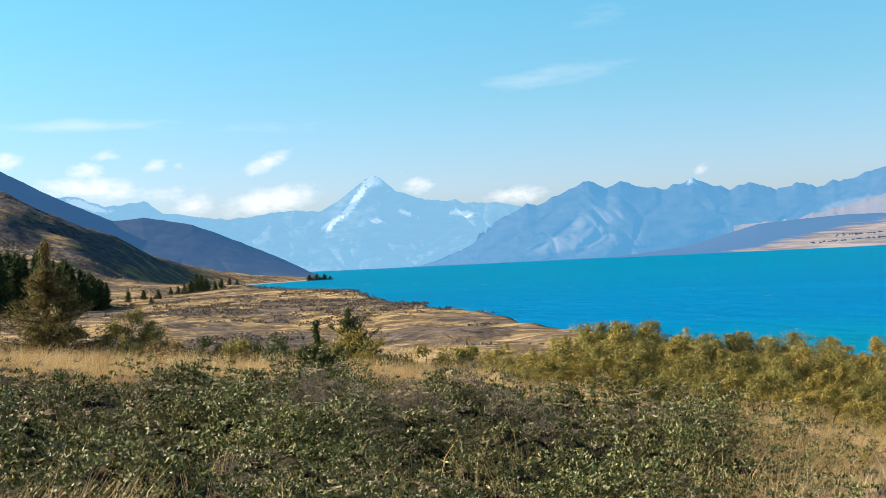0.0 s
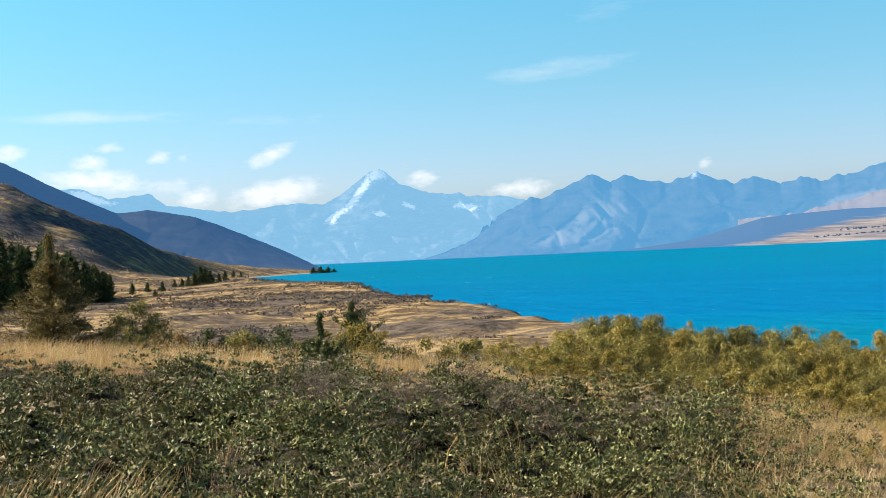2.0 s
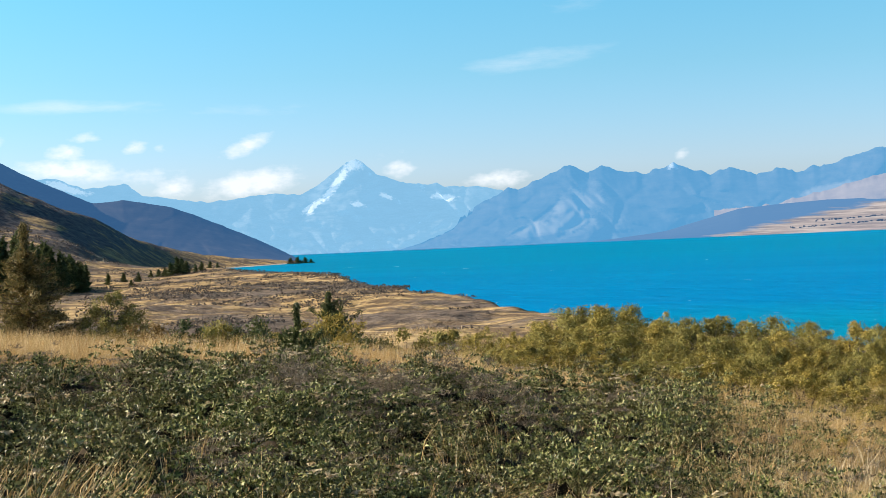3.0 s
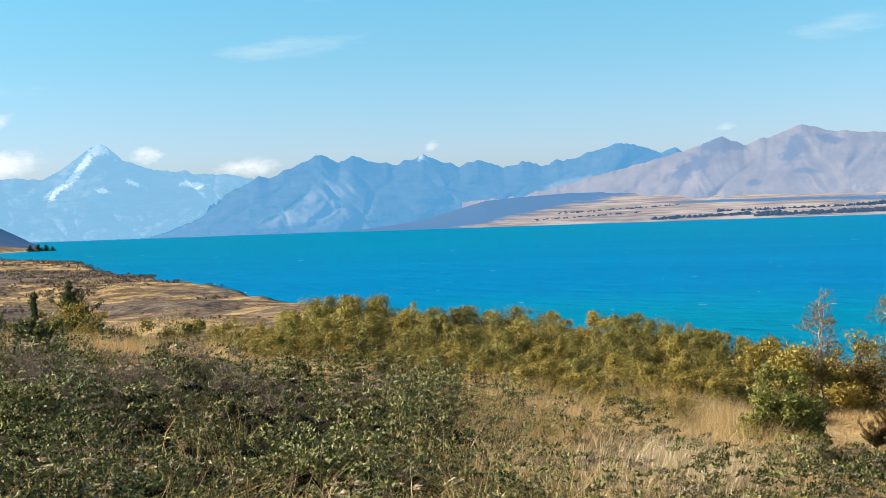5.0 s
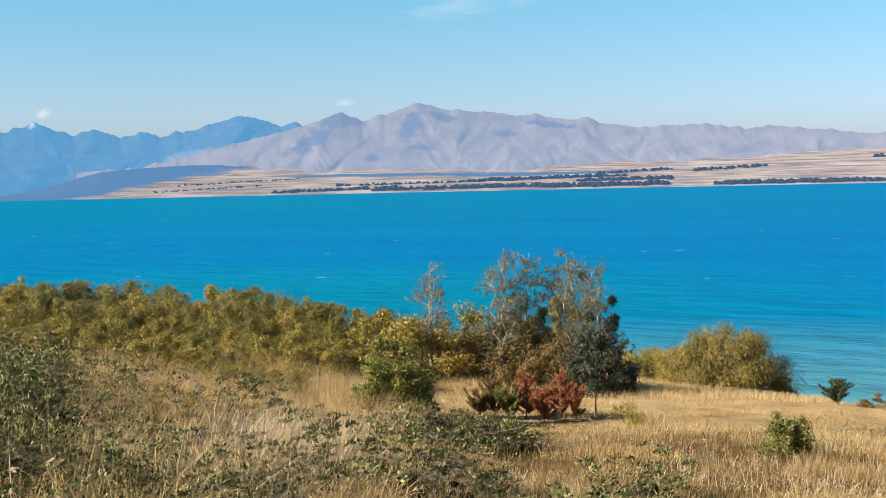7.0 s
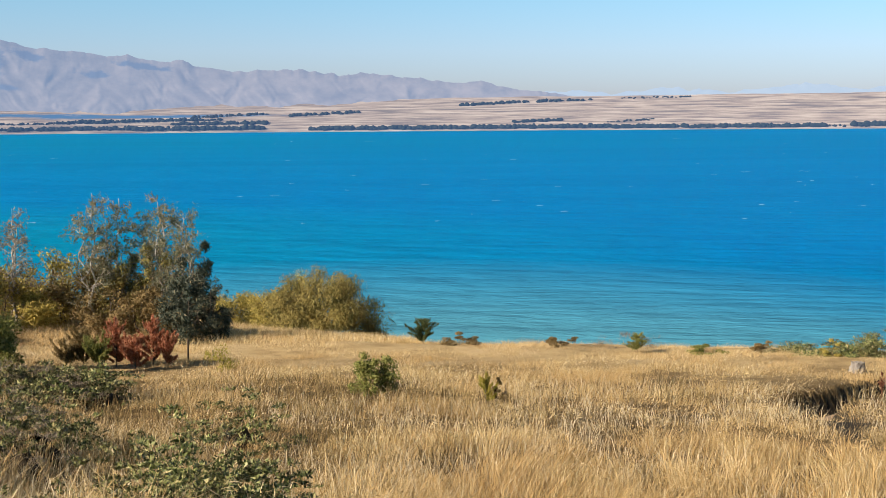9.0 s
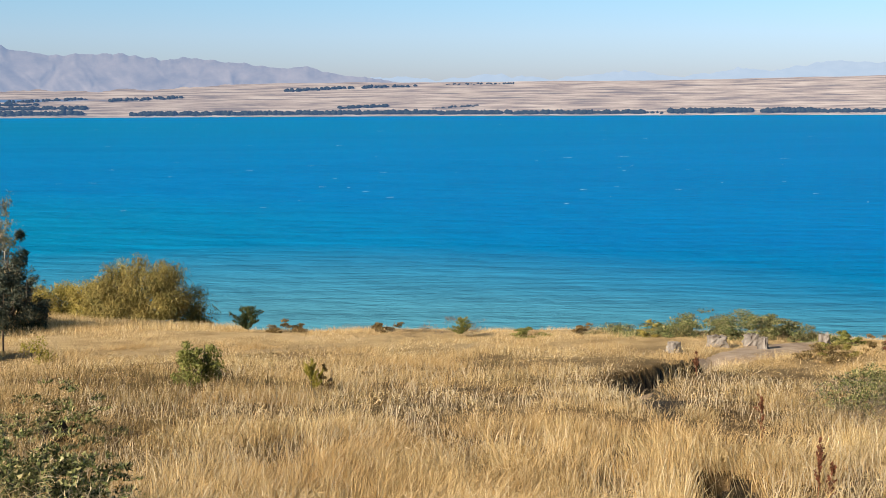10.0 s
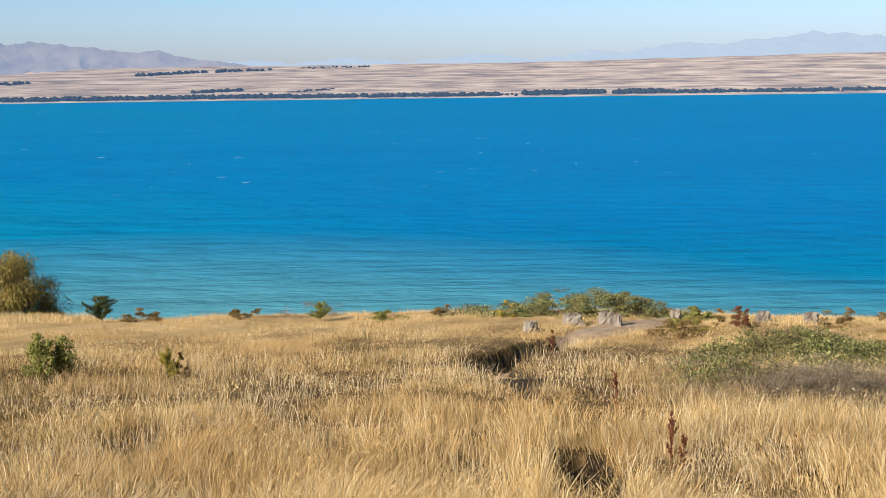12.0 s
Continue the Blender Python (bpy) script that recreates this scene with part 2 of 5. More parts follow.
def water_material():
    mt, nt, p = mat_new("glacial_water")
    geo, ln, sp = nt.nodes.new("ShaderNodeNewGeometry"), nt.nodes.new("ShaderNodeVectorMath"), None
    ln.operation = "LENGTH"
    nt.links.new(geo.outputs["Position"], ln.inputs[0])
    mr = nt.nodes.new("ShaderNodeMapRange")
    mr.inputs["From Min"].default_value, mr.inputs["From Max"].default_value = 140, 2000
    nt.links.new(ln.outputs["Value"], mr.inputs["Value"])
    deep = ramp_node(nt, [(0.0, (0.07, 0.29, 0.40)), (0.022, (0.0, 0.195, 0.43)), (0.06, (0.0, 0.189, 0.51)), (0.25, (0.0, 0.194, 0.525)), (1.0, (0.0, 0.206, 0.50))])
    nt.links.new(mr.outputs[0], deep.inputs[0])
    drift = ramp_node(nt, [(0.3, (0.88, 0.9, 0.92)), (0.7, (1.08, 1.06, 1.04))])
    nt.links.new(noise_node(nt, 0.004, 6, 0.6, (0.5, 2.5, 1), 40), drift.inputs[0])
    # a shoal of pale silt off the willows
    far_off, shoal = nt.nodes.new("ShaderNodeVectorMath"), nt.nodes.new("ShaderNodeMapRange")
    far_off.operation = "DISTANCE"
    nt.links.new(geo.outputs["Position"], far_off.inputs[0])
    far_off.inputs[1].default_value = (75, 270, 0)
    nt.links.new(far_off.outputs["Value"], shoal.inputs["Value"])
    for key, v in (("From Min", 190), ("From Max", 60), ("To Max", 0.8)):
        shoal.inputs[key].default_value = v
    tone = mix_rgb(nt, shoal.outputs[0], deep.outputs[0], (0.0, 0.25, 0.41))
    # greener tone towards the head of the lake, painted for the sun's angle
    head, sunward = nt.nodes.new("ShaderNodeVectorMath"), nt.nodes.new("ShaderNodeMapRange")
    head.operation = "DISTANCE"
    nt.links.new(geo.outputs["Position"], head.inputs[0])
    head.inputs[1].default_value = (-300, 2600, 0)
    nt.links.new(head.outputs["Value"], sunward.inputs["Value"])
    for key, v in (("From Min", 2700), ("From Max", 1200), ("To Max", 0.9)):
        sunward.inputs[key].default_value = v
    tone = mix_rgb(nt, sunward.outputs[0], tone, (0.0, 0.226, 0.43))
    # and a paler one under the bluff
    off_bluff, silt = nt.nodes.new("ShaderNodeVectorMath"), nt.nodes.new("ShaderNodeMapRange")
    off_bluff.operation = "DISTANCE"
    nt.links.new(geo.outputs["Position"], off_bluff.inputs[0])
    off_bluff.inputs[1].default_value = (98, 112, 0)
    nt.links.new(off_bluff.outputs["Value"], silt.inputs["Value"])
    for key, v in (("From Min", 95), ("From Max", 15), ("To Max", 0.7)):
        silt.inputs[key].default_value = v
    tone = mix_rgb(nt, silt.outputs[0], tone, (0.10, 0.33, 0.43))
    nt.links.new(mix_rgb(nt, 1.0, tone, drift.outputs[0], "MULTIPLY"), p.inputs["Base Color"])
    p.inputs["Roughness"].default_value, p.inputs["IOR"].default_value, p.inputs["Specular IOR Level"].default_value = 0.4, 1.33, 0.001
    bp = nt.nodes.new("ShaderNodeBump")
    bp.inputs["Strength"].default_value, bp.inputs["Distance"].default_value = 1.0, 2.3
    mx = nt.nodes.new("ShaderNodeMath")
    mx.operation = "ADD"
    nt.links.new(noise_node(nt, 0.12, 6, 0.62, (0.4, 1.0, 1), 52), mx.inputs[0])
    nt.links.new(noise_node(nt, 0.03, 4, 0.6, (0.35, 1.0, 1), 46), mx.inputs[1])
    nt.links.new(mx.outputs[0], bp.inputs["Height"])
    nt.links.new(bp.outputs[0], p.inputs["Normal"])
    return mt


M_TAWNY = foliage("tawny_conifer", [(0.0, (0.06, 0.055, 0.022)), (0.5, (0.15, 0.13, 0.05)), (1.0, (0.30, 0.23, 0.10))], None, 0.6, 0.3)
M_GROUND = ground_material()
# litter so dark that it also stands for shade in the hollows
M_SHADED_LITTER = bark('shaded_litter', (0.018, 0.015, 0.01), (0.06, 0.046, 0.03), 6.0)
M_WATER = water_material()
M_FOAM = mat_new("foam")[0]
M_FOAM.node_tree.nodes["Principled BSDF"].inputs["Base Color"].default_value = (0.8, 0.85, 0.86, 1)
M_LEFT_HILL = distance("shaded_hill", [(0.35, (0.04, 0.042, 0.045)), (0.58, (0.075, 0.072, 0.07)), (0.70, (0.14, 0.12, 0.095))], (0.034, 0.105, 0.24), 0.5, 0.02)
# snow patches are brightened by emission on top of the sunlight
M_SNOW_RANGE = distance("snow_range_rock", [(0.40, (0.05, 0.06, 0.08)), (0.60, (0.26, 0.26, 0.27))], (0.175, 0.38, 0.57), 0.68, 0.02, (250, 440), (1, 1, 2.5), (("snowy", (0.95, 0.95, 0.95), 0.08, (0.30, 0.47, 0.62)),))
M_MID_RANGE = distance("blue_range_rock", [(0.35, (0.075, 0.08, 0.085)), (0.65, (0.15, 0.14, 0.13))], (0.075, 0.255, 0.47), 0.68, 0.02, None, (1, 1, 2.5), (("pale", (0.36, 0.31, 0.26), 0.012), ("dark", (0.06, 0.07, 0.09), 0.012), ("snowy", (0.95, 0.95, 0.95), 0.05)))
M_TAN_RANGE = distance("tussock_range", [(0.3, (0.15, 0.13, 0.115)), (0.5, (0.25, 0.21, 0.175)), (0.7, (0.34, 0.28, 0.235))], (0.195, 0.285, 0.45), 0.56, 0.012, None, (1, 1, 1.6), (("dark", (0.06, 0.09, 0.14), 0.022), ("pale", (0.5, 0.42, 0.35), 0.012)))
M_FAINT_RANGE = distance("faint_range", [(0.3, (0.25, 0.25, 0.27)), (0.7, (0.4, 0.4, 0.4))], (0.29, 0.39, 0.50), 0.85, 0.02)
# plain and tree belts glow with painted haze, bluer over the dark terrace
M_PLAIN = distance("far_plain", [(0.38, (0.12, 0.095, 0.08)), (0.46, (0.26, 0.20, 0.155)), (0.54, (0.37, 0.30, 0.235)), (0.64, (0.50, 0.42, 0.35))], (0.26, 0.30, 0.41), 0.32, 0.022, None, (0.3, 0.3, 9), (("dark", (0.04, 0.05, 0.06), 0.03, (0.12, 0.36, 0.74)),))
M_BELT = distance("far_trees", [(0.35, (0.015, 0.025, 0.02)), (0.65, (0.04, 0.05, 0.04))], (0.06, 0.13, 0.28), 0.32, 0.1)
M_SHRUB = foliage("briar_leaves", [(0.0, (0.012, 0.02, 0.006)), (0.4, (0.088, 0.115, 0.032)), (0.72, (0.28, 0.31, 0.10)), (0.93, (0.46, 0.44, 0.20)), (1.0, (0.52, 0.38, 0.20))], (0.6, (0.12, 0.09, 0.04)), 0.5, 0.06)
M_GRASS = foliage("dry_grass", [(0.0, (0.20, 0.135, 0.05)), (0.3, (0.52, 0.37, 0.16)), (0.75, (0.77, 0.60, 0.32)), (1.0, (0.90, 0.80, 0.56))], (0.28, (0.44, 0.275, 0.105)), 0.7, 0.22)
M_WILLOW = foliage("willow_leaves", [(0.0, (0.11, 0.10, 0.022)), (0.5, (0.30, 0.25, 0.052)), (1.0, (0.60, 0.49, 0.15))], (0.45, (0.36, 0.26, 0.05)), 0.6, 0.2)
M_BIRCH = foliage("thin_grey_leaves", [(0.0, (0.12, 0.125, 0.07)), (0.6, (0.22, 0.22, 0.135)), (0.85, (0.31, 0.285, 0.19)), (1.0, (0.46, 0.32, 0.18))], None, 0.7, 0.35)
M_OLDWILLOW = foliage("old_willow_leaves", [(0.0, (0.06, 0.058, 0.018)), (0.5, (0.22, 0.19, 0.05)), (1.0, (0.42, 0.34, 0.11))], (0.5, (0.24, 0.17, 0.045)), 0.6, 0.15)
M_TEAL = foliage("dark_grey_green_leaves", [(0.0, (0.022, 0.032, 0.022)), (0.6, (0.065, 0.08, 0.055)), (0.9, (0.13, 0.14, 0.095)), (1.0, (0.22, 0.17, 0.09))], None, 0.55, 0.2)
M_PINE = foliage("pine_needles", [(0.0, (0.03, 0.045, 0.018)), (0.6, (0.075, 0.10, 0.035)), (1.0, (0.15, 0.17, 0.06))])
M_GREENWILLOW = foliage("greener_willow_leaves", [(0.0, (0.07, 0.075, 0.018)), (0.5, (0.235, 0.22, 0.055)), (1.0, (0.44, 0.38, 0.12))], (0.5, (0.24, 0.19, 0.045)), 0.6, 0.2)
M_OLIVE = foliage("green_bush_leaves", [(0.0, (0.10, 0.11, 0.028)), (0.6, (0.25, 0.26, 0.065)), (1.0, (0.40, 0.38, 0.12))], None, 0.6, 0.35)
M_RED = foliage("rust_needles", [(0.0, (0.15, 0.045, 0.018)), (0.5, (0.42, 0.14, 0.065)), (1.0, (0.62, 0.32, 0.19))])
M_BROWN = foliage("brown_twigs", [(0.0, (0.11, 0.075, 0.025)), (0.6, (0.24, 0.165, 0.065)), (1.0, (0.38, 0.28, 0.13))], None, 0.7, 0.3)
M_GREY = foliage("dead_grey_twigs", [(0.0, (0.10, 0.08, 0.055)), (1.0, (0.34, 0.28, 0.21))])
M_DOCK = foliage("dock_seed", [(0.0, (0.09, 0.035, 0.018)), (1.0, (0.28, 0.11, 0.055))])
M_CREAM = foliage("seed_heads", [(0.0, (0.40, 0.31, 0.18)), (1.0, (0.70, 0.60, 0.42))])
M_YELLOW = foliage("yellow_leaves", [(0.0, (0.22, 0.20, 0.03)), (1.0, (0.42, 0.34, 0.06))])
M_SCRUB = foliage("matagouri_scrub", [(0.0, (0.05, 0.045, 0.042)), (0.7, (0.12, 0.105, 0.095)), (1.0, (0.20, 0.165, 0.135))])
M_BARK = bark("grey_bark", (0.06, 0.045, 0.035), (0.16, 0.13, 0.10))
M_PALEBARK = bark("pale_bark", (0.22, 0.19, 0.16), (0.50, 0.46, 0.40))
M_STUMP = bark("weathered_stump", (0.10, 0.085, 0.07), (0.29, 0.26, 0.23), 6.0)
M_PATH = bark("bare_earth", (0.30, 0.22, 0.15), (0.47, 0.37, 0.27), 2.0)

# ---------------------------------------------------------------- terrain


def ss(a, b, x):
    u = np.clip((x - a) / (b - a), 0, 1)
    return u * u * (3 - 2 * u)


def vnoise(x, y, seed=0):
    """Value noise on a unit lattice, 0 to 1."""
    xi, yi = np.floor(x).astype(np.int64), np.floor(y).astype(np.int64)
    u, v = x - xi, y - yi
    u, v = u * u * (3 - 2 * u), v * v * (3 - 2 * v)

    def h(a, b):
        n = (a * 374761393 + b * 668265263 + seed * 974634541) & 0x7FFFFFFF
        n = ((n ^ (n >> 13)) * 1274126177) & 0x7FFFFFFF
        return ((n ^ (n >> 16)) & 0xFFFF) / 65535.0
    return (h(xi, yi) * (1 - u) + h(xi + 1, yi) * u) * (1 - v) + (h(xi, yi + 1) * (1 - u) + h(xi + 1, yi + 1) * u) * v


def fbm(x, y, octaves=5, seed=0, gain=0.5):
    s, a, t = 0.0, 1.0, 0.0
    for o in range(octaves):
        s, t = s + a * vnoise(x * 2 ** o, y * 2 ** o, seed + o), t + a
        a *= gain
    return s / t


def ridged(x, y, octaves=5, seed=0):
    s, a, t = 0.0, 1.0, 0.0
    for o in range(octaves):
        s, t = s + a * (1 - np.abs(2 * vnoise(x * 2 ** o, y * 2 ** o, seed + o) - 1)), t + a
        a *= 0.5
    return s / t


NEAR_D = (0, 8, 18, 30, 45, 53, 62, 80, 110)
NEAR = {-30: (22.4, 22.0, 21.0, 21.2, 21.4, 21.6, 21.2, 20.0, 18.0), -18: (22.4, 21.8, 20.4, 20.5, 20.6, 20.7, 19.8, 18.0, 16.0),
        0: (22.4, 21.6, 19.9, 19.7, 19.4, 19.1, 18.2, 16.5, 15.0), 16: (22.4, 21.4, 19.2, 18.4, 17.4, 16.9, 16.2, 15.0, 13.5),
        30: (22.4, 21.2, 18.7, 17.4, 16.1, 15.6, 15.1, 13.5, 9.0), 45: (22.4, 21.0, 18.3, 17.3, 16.0, 15.4, 13.9, 10.3, 5.0),
        80: (22.4, 21.0, 18.2, 17.2, 16.0, 15.4, 13.9, 10.3, 5.0)}


HOLE_AZ = 64.1
TRACK_D, TRACK_AZ = (28, 32.5, 34.5, 36.3, 37.6, 39.5, 42, 45, 48.5, 52), (61.8, 60.6, 59.9, 59.2, 59.9, 61.3, 62.4, 63.6, 65.2, 67.0)


def near_height(az, d):
    keys = sorted(NEAR)
    prof = np.stack([np.interp(d, NEAR_D, NEAR[k]) for k in keys])
    a = np.clip(az, keys[0], keys[-1] - 1e-6)
    out = np.zeros_like(d)
    for i in range(len(keys) - 1):
        m = (a >= keys[i]) & (a < keys[i + 1])
        u = (a - keys[i]) / (keys[i + 1] - keys[i])
        out = np.where(m, prof[i] * (1 - u) + prof[i + 1] * u, out)
    return out


def land_height(x, y):
    """Height of the ground above the lake."""
    x, y = np.asarray(x, float), np.asarray(y, float)
    d = np.hypot(x, y) + 1e-6
    az = np.degrees(np.arctan2(x, y))
    az = np.where(az < -150, az + 360, az)
    near = near_height(az, d)
    base = 11.2 + 1.4 * (fbm(x / 90, y / 90, 4, 3) - 0.5) * 2
    zi = near * (1 - ss(105, 240, d)) + base * ss(105, 240, d)
    h1 = np.interp(az, (-90, -40, -25, -17.8, -15.2, -13.5, -12.2, -10.6, -9, -6.7, -5.5, -4.4), (320, 230, 165, 110, 81, 62, 51, 39, 30, 19, 9, 5))
    rough = 1 + 0.22 * (ridged(x / 260, y / 260, 5, 11) - 0.6)
    spurs = 20 * (ridged(x / 150, y / 300, 4, 14) - 0.62) * ss(520, 900, d) * ss(-7.5, -11, az) * (1 - ss(1500, 1800, d))
    zi = zi + (h1 * rough - base) * ss(560, 1600, d) * (d < 2600) + spurs
    zi = np.where(d > 1650, zi * (1 - 0.9 * ss(1800, 2300, d)) + 6 * ss(1800, 2300, d), zi)
    zi = zi + 2.6 * (fbm(x / 34, y / 34, 4, 83) - 0.5) * 2 * ss(75, 170, d) * (1 - ss(2, 8, az)) * (1 - 0.5 * ss(500, 900, d))
    # distance inland from the waterline
    ds = np.interp(az, (-4.6, -2.5, -0.5, 2.1, 4.5, 6, 10, 25, 40, 43, 46, 95), (690, 505, 372, 345, 272, 240, 190, 158, 152, 151, 145, 140))
    azs = np.interp(d, (680, 760, 900, 1000, 1760, 1950, 2120, 2330, 2480, 4900), (-4.6, -6.2, -7.6, -8.9, -8.9, -7.2, -4.6, -4.0, -6.5, -6.5))
    wob = 14 * (fbm(x / 60, y / 60, 3, 21) - 0.5) * ss(160, 400, d)
    inland = np.where(az >= -4.6, ds - d, np.where(d > 680, (azs - az) * d * 0.01745, 400)) + wob
    k = ss(-4, np.where(az > 8, 42, np.where(d > 880, 130, 24)), inland)
    z = -2.5 + (zi + 2.5) * k
    # behind the camera the slope goes on up
    back = ss(95, 115, az) * ss(-150, -149, az) + (1 - ss(-100, -60, az))
    z = z * (1 - np.clip(back, 0, 1)) + (22.3 + 0.08 * d) * np.clip(back, 0, 1)
    # a washed-out hole, and the cut of the old track
    hole = ss(1.0, 0.6, np.abs(az - HOLE_AZ) * d * 0.01745 / 0.56) * ss(16.0, 17.2, d) * ss(22.8, 21.8, d)
    cut = ss(1.0, 0.45, np.abs(az - np.interp(d, TRACK_D, TRACK_AZ)) * d * 0.01745 / 0.85) * ss(33.0, 34.6, d) * ss(45.0, 42.0, d)
    z = z - 1.6 * hole - 0.65 * cut
    return z + 0.35 * (fbm(x / 5, y / 5, 3, 5) - 0.5) * ss(6, 20, d)


def mesh_np(name, verts, faces, mat, smooth=True):
    me = bpy.data.meshes.new(name)
    verts, faces = np.asarray(verts, np.float32), np.asarray(faces, np.int32)
    n, k = faces.shape
    me.vertices.add(len(verts)); me.vertices.foreach_set("co", verts.ravel())
    me.loops.add(n * k); me.loops.foreach_set("vertex_index", faces.ravel())
    me.polygons.add(n); me.polygons.foreach_set("loop_start", np.arange(0, n * k, k, dtype=np.int32))
    me.polygons.foreach_set("use_smooth", np.full(n, smooth))
    me.update(calc_edges=True)
    me.materials.append(mat)
    return me


def grid_faces(nr, nc, wrap=False):
    i = np.arange(nr - 1)[:, None] * nc
    j = np.arange(nc if wrap else nc - 1)[None, :]
    a, b = i + j, i + (j + 1) % nc
    return np.stack([a, b, b + nc, a + nc], -1).reshape(-1, 4)


az_g = np.radians(np.concatenate([np.arange(-180, -24, 3.0), np.arange(-24, 8, 0.2), np.arange(8, 82, 0.3), np.arange(82, 180, 3.0)]))
d_g = np.concatenate([[0.005], np.unique(np.concatenate([np.geomspace(3, 4890, 250), np.arange(15, 24, 0.2), np.arange(32, 46, 0.35)]))])
AZ, DD = np.meshgrid(az_g, d_g)
gx, gy = DD * np.sin(AZ), DD * np.cos(AZ)
gv = np.stack([gx, gy, land_height(gx, gy)], -1).reshape(-1, 3)
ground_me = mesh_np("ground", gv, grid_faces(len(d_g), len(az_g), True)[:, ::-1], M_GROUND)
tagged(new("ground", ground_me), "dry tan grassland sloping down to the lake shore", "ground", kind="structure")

# lake: one level sheet
ring_d = np.concatenate([[100], np.geomspace(120, 4890, 60)])
AZ, DD = np.meshgrid(np.radians(np.arange(-30, 100, 1.0)), ring_d)
lv = np.stack([DD * np.sin(AZ), DD * np.cos(AZ), 0 * DD], -1).reshape(-1, 3)
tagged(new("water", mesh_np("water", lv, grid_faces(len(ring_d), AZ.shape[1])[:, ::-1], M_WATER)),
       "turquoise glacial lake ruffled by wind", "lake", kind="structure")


def ridge_line(az, peaks):
    """Skyline elevation in degrees: each peak is azimuth, elevation, fall per degree to its left and to its right."""
    if len(peaks[0]) == 2:
        return np.interp(az, [p[0] for p in peaks], [p[1] for p in peaks])
    e = np.full_like(az, -1.0)
    for a, h, l, r in peaks:
        e = np.maximum(e, h - np.where(az < a, (a - az) * l, (az - a) * r))
    return e


def put_masks(me, A, U, zones):
    """Soft masks of pale sunlit scree, dark rock with painted shade, and snow. zones: (mask, azimuth, height share,
    half widths, slant).
    """
    for key in ("pale", "dark", "snowy"):
        f = np.zeros_like(A)
        for zk, za, zu, wa, wu, slant in zones:
            if zk == key:
                f = np.maximum(f, 1 - 0.6 * np.hypot((A - za - slant * (U - zu)) / wa, (U - zu) / wu))
        me.attributes.new(key, "FLOAT", "POINT").data.foreach_set("value", (np.clip(f, 0, 1) - 0.3).astype(np.float32).ravel())


def far_range(name, label, mat, a0, a1, d0, d1, peaks, jag=0.12, seed=0, carve=0.35, floor=-6.0, zones=(), rise=1.15, freq=0.55, depth=190, step=0.06):
    """A range of the backdrop: skyline of peaks, spurs and gullies below it. zones: (mask, azimuth, height share, half widths, slant)."""
    az = np.arange(a0, a1, step)
    rows = np.linspace(0, 1, 46)
    A, U = np.meshgrid(az, rows)
    smooth_el = ridge_line(az, peaks)
    sky_el = smooth_el + jag * (ridged(az * 1.6 + 40, az * 0 + seed, 5, seed) - 0.62) * 2
    broad = np.convolve(np.pad(smooth_el, 30, mode="edge"), np.hanning(61) / np.hanning(61).sum(), "valid")
    el = broad[None, :] + (sky_el - smooth_el)[None, :] * U ** 12 + (smooth_el - broad)[None, :] * U ** 2.5
    crest = EYE + d1 * np.tan(np.radians(el))
    span = np.maximum(broad[None, :] + 0.3, 0.3)
    E = U * span
    warp = fbm(A * 0.35 + 7, E * 0.5, 3, seed + 2) * 1.6
    one = ridged(freq * (A + 1.5 * E) + warp, freq * 0.45 * E + warp * 0.6 + seed, 5, seed + 9)
    two = ridged(freq * (A - 1.2 * E) * 1.2 + warp + 31, freq * 0.45 * E + warp + seed, 5, seed + 19)
    gul = np.maximum(one, two * 0.95) - 0.66
    body = np.clip(U ** rise + carve * gul * U * (1 - U) * 1.6, 0, 1)
    z = floor + (crest - floor) * body
    D = d0 + (d1 - d0) * U + depth * gul * carve * (1 - U ** 4)
    R = np.radians(A)
    v = np.stack([D * np.sin(R), D * np.cos(R), z], -1).reshape(-1, 3)
    me = mesh_np(name, v, grid_faces(len(rows), len(az))[:, ::-1], mat)
    put_masks(me, A, U, zones)
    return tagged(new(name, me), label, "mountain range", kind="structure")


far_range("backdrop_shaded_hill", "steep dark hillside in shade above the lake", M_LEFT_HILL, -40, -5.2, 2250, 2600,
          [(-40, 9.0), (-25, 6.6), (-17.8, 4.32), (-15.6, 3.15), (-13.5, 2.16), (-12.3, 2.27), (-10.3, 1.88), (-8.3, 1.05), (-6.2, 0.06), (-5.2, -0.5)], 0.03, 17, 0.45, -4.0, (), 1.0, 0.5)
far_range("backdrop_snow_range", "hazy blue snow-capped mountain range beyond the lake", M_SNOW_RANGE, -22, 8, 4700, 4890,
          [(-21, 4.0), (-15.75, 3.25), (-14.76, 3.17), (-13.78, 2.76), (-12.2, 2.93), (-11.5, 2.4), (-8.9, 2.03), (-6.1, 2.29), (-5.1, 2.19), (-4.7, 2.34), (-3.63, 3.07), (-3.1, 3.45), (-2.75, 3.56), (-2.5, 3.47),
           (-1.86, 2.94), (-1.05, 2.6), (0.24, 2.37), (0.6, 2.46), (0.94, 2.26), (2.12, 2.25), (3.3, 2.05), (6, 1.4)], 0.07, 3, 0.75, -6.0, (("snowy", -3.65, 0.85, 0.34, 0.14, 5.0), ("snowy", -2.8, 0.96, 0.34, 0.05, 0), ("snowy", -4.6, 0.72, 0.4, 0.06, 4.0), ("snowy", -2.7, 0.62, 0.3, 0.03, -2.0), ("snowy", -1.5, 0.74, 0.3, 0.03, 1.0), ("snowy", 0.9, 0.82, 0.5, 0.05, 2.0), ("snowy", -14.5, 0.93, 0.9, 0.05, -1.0)))
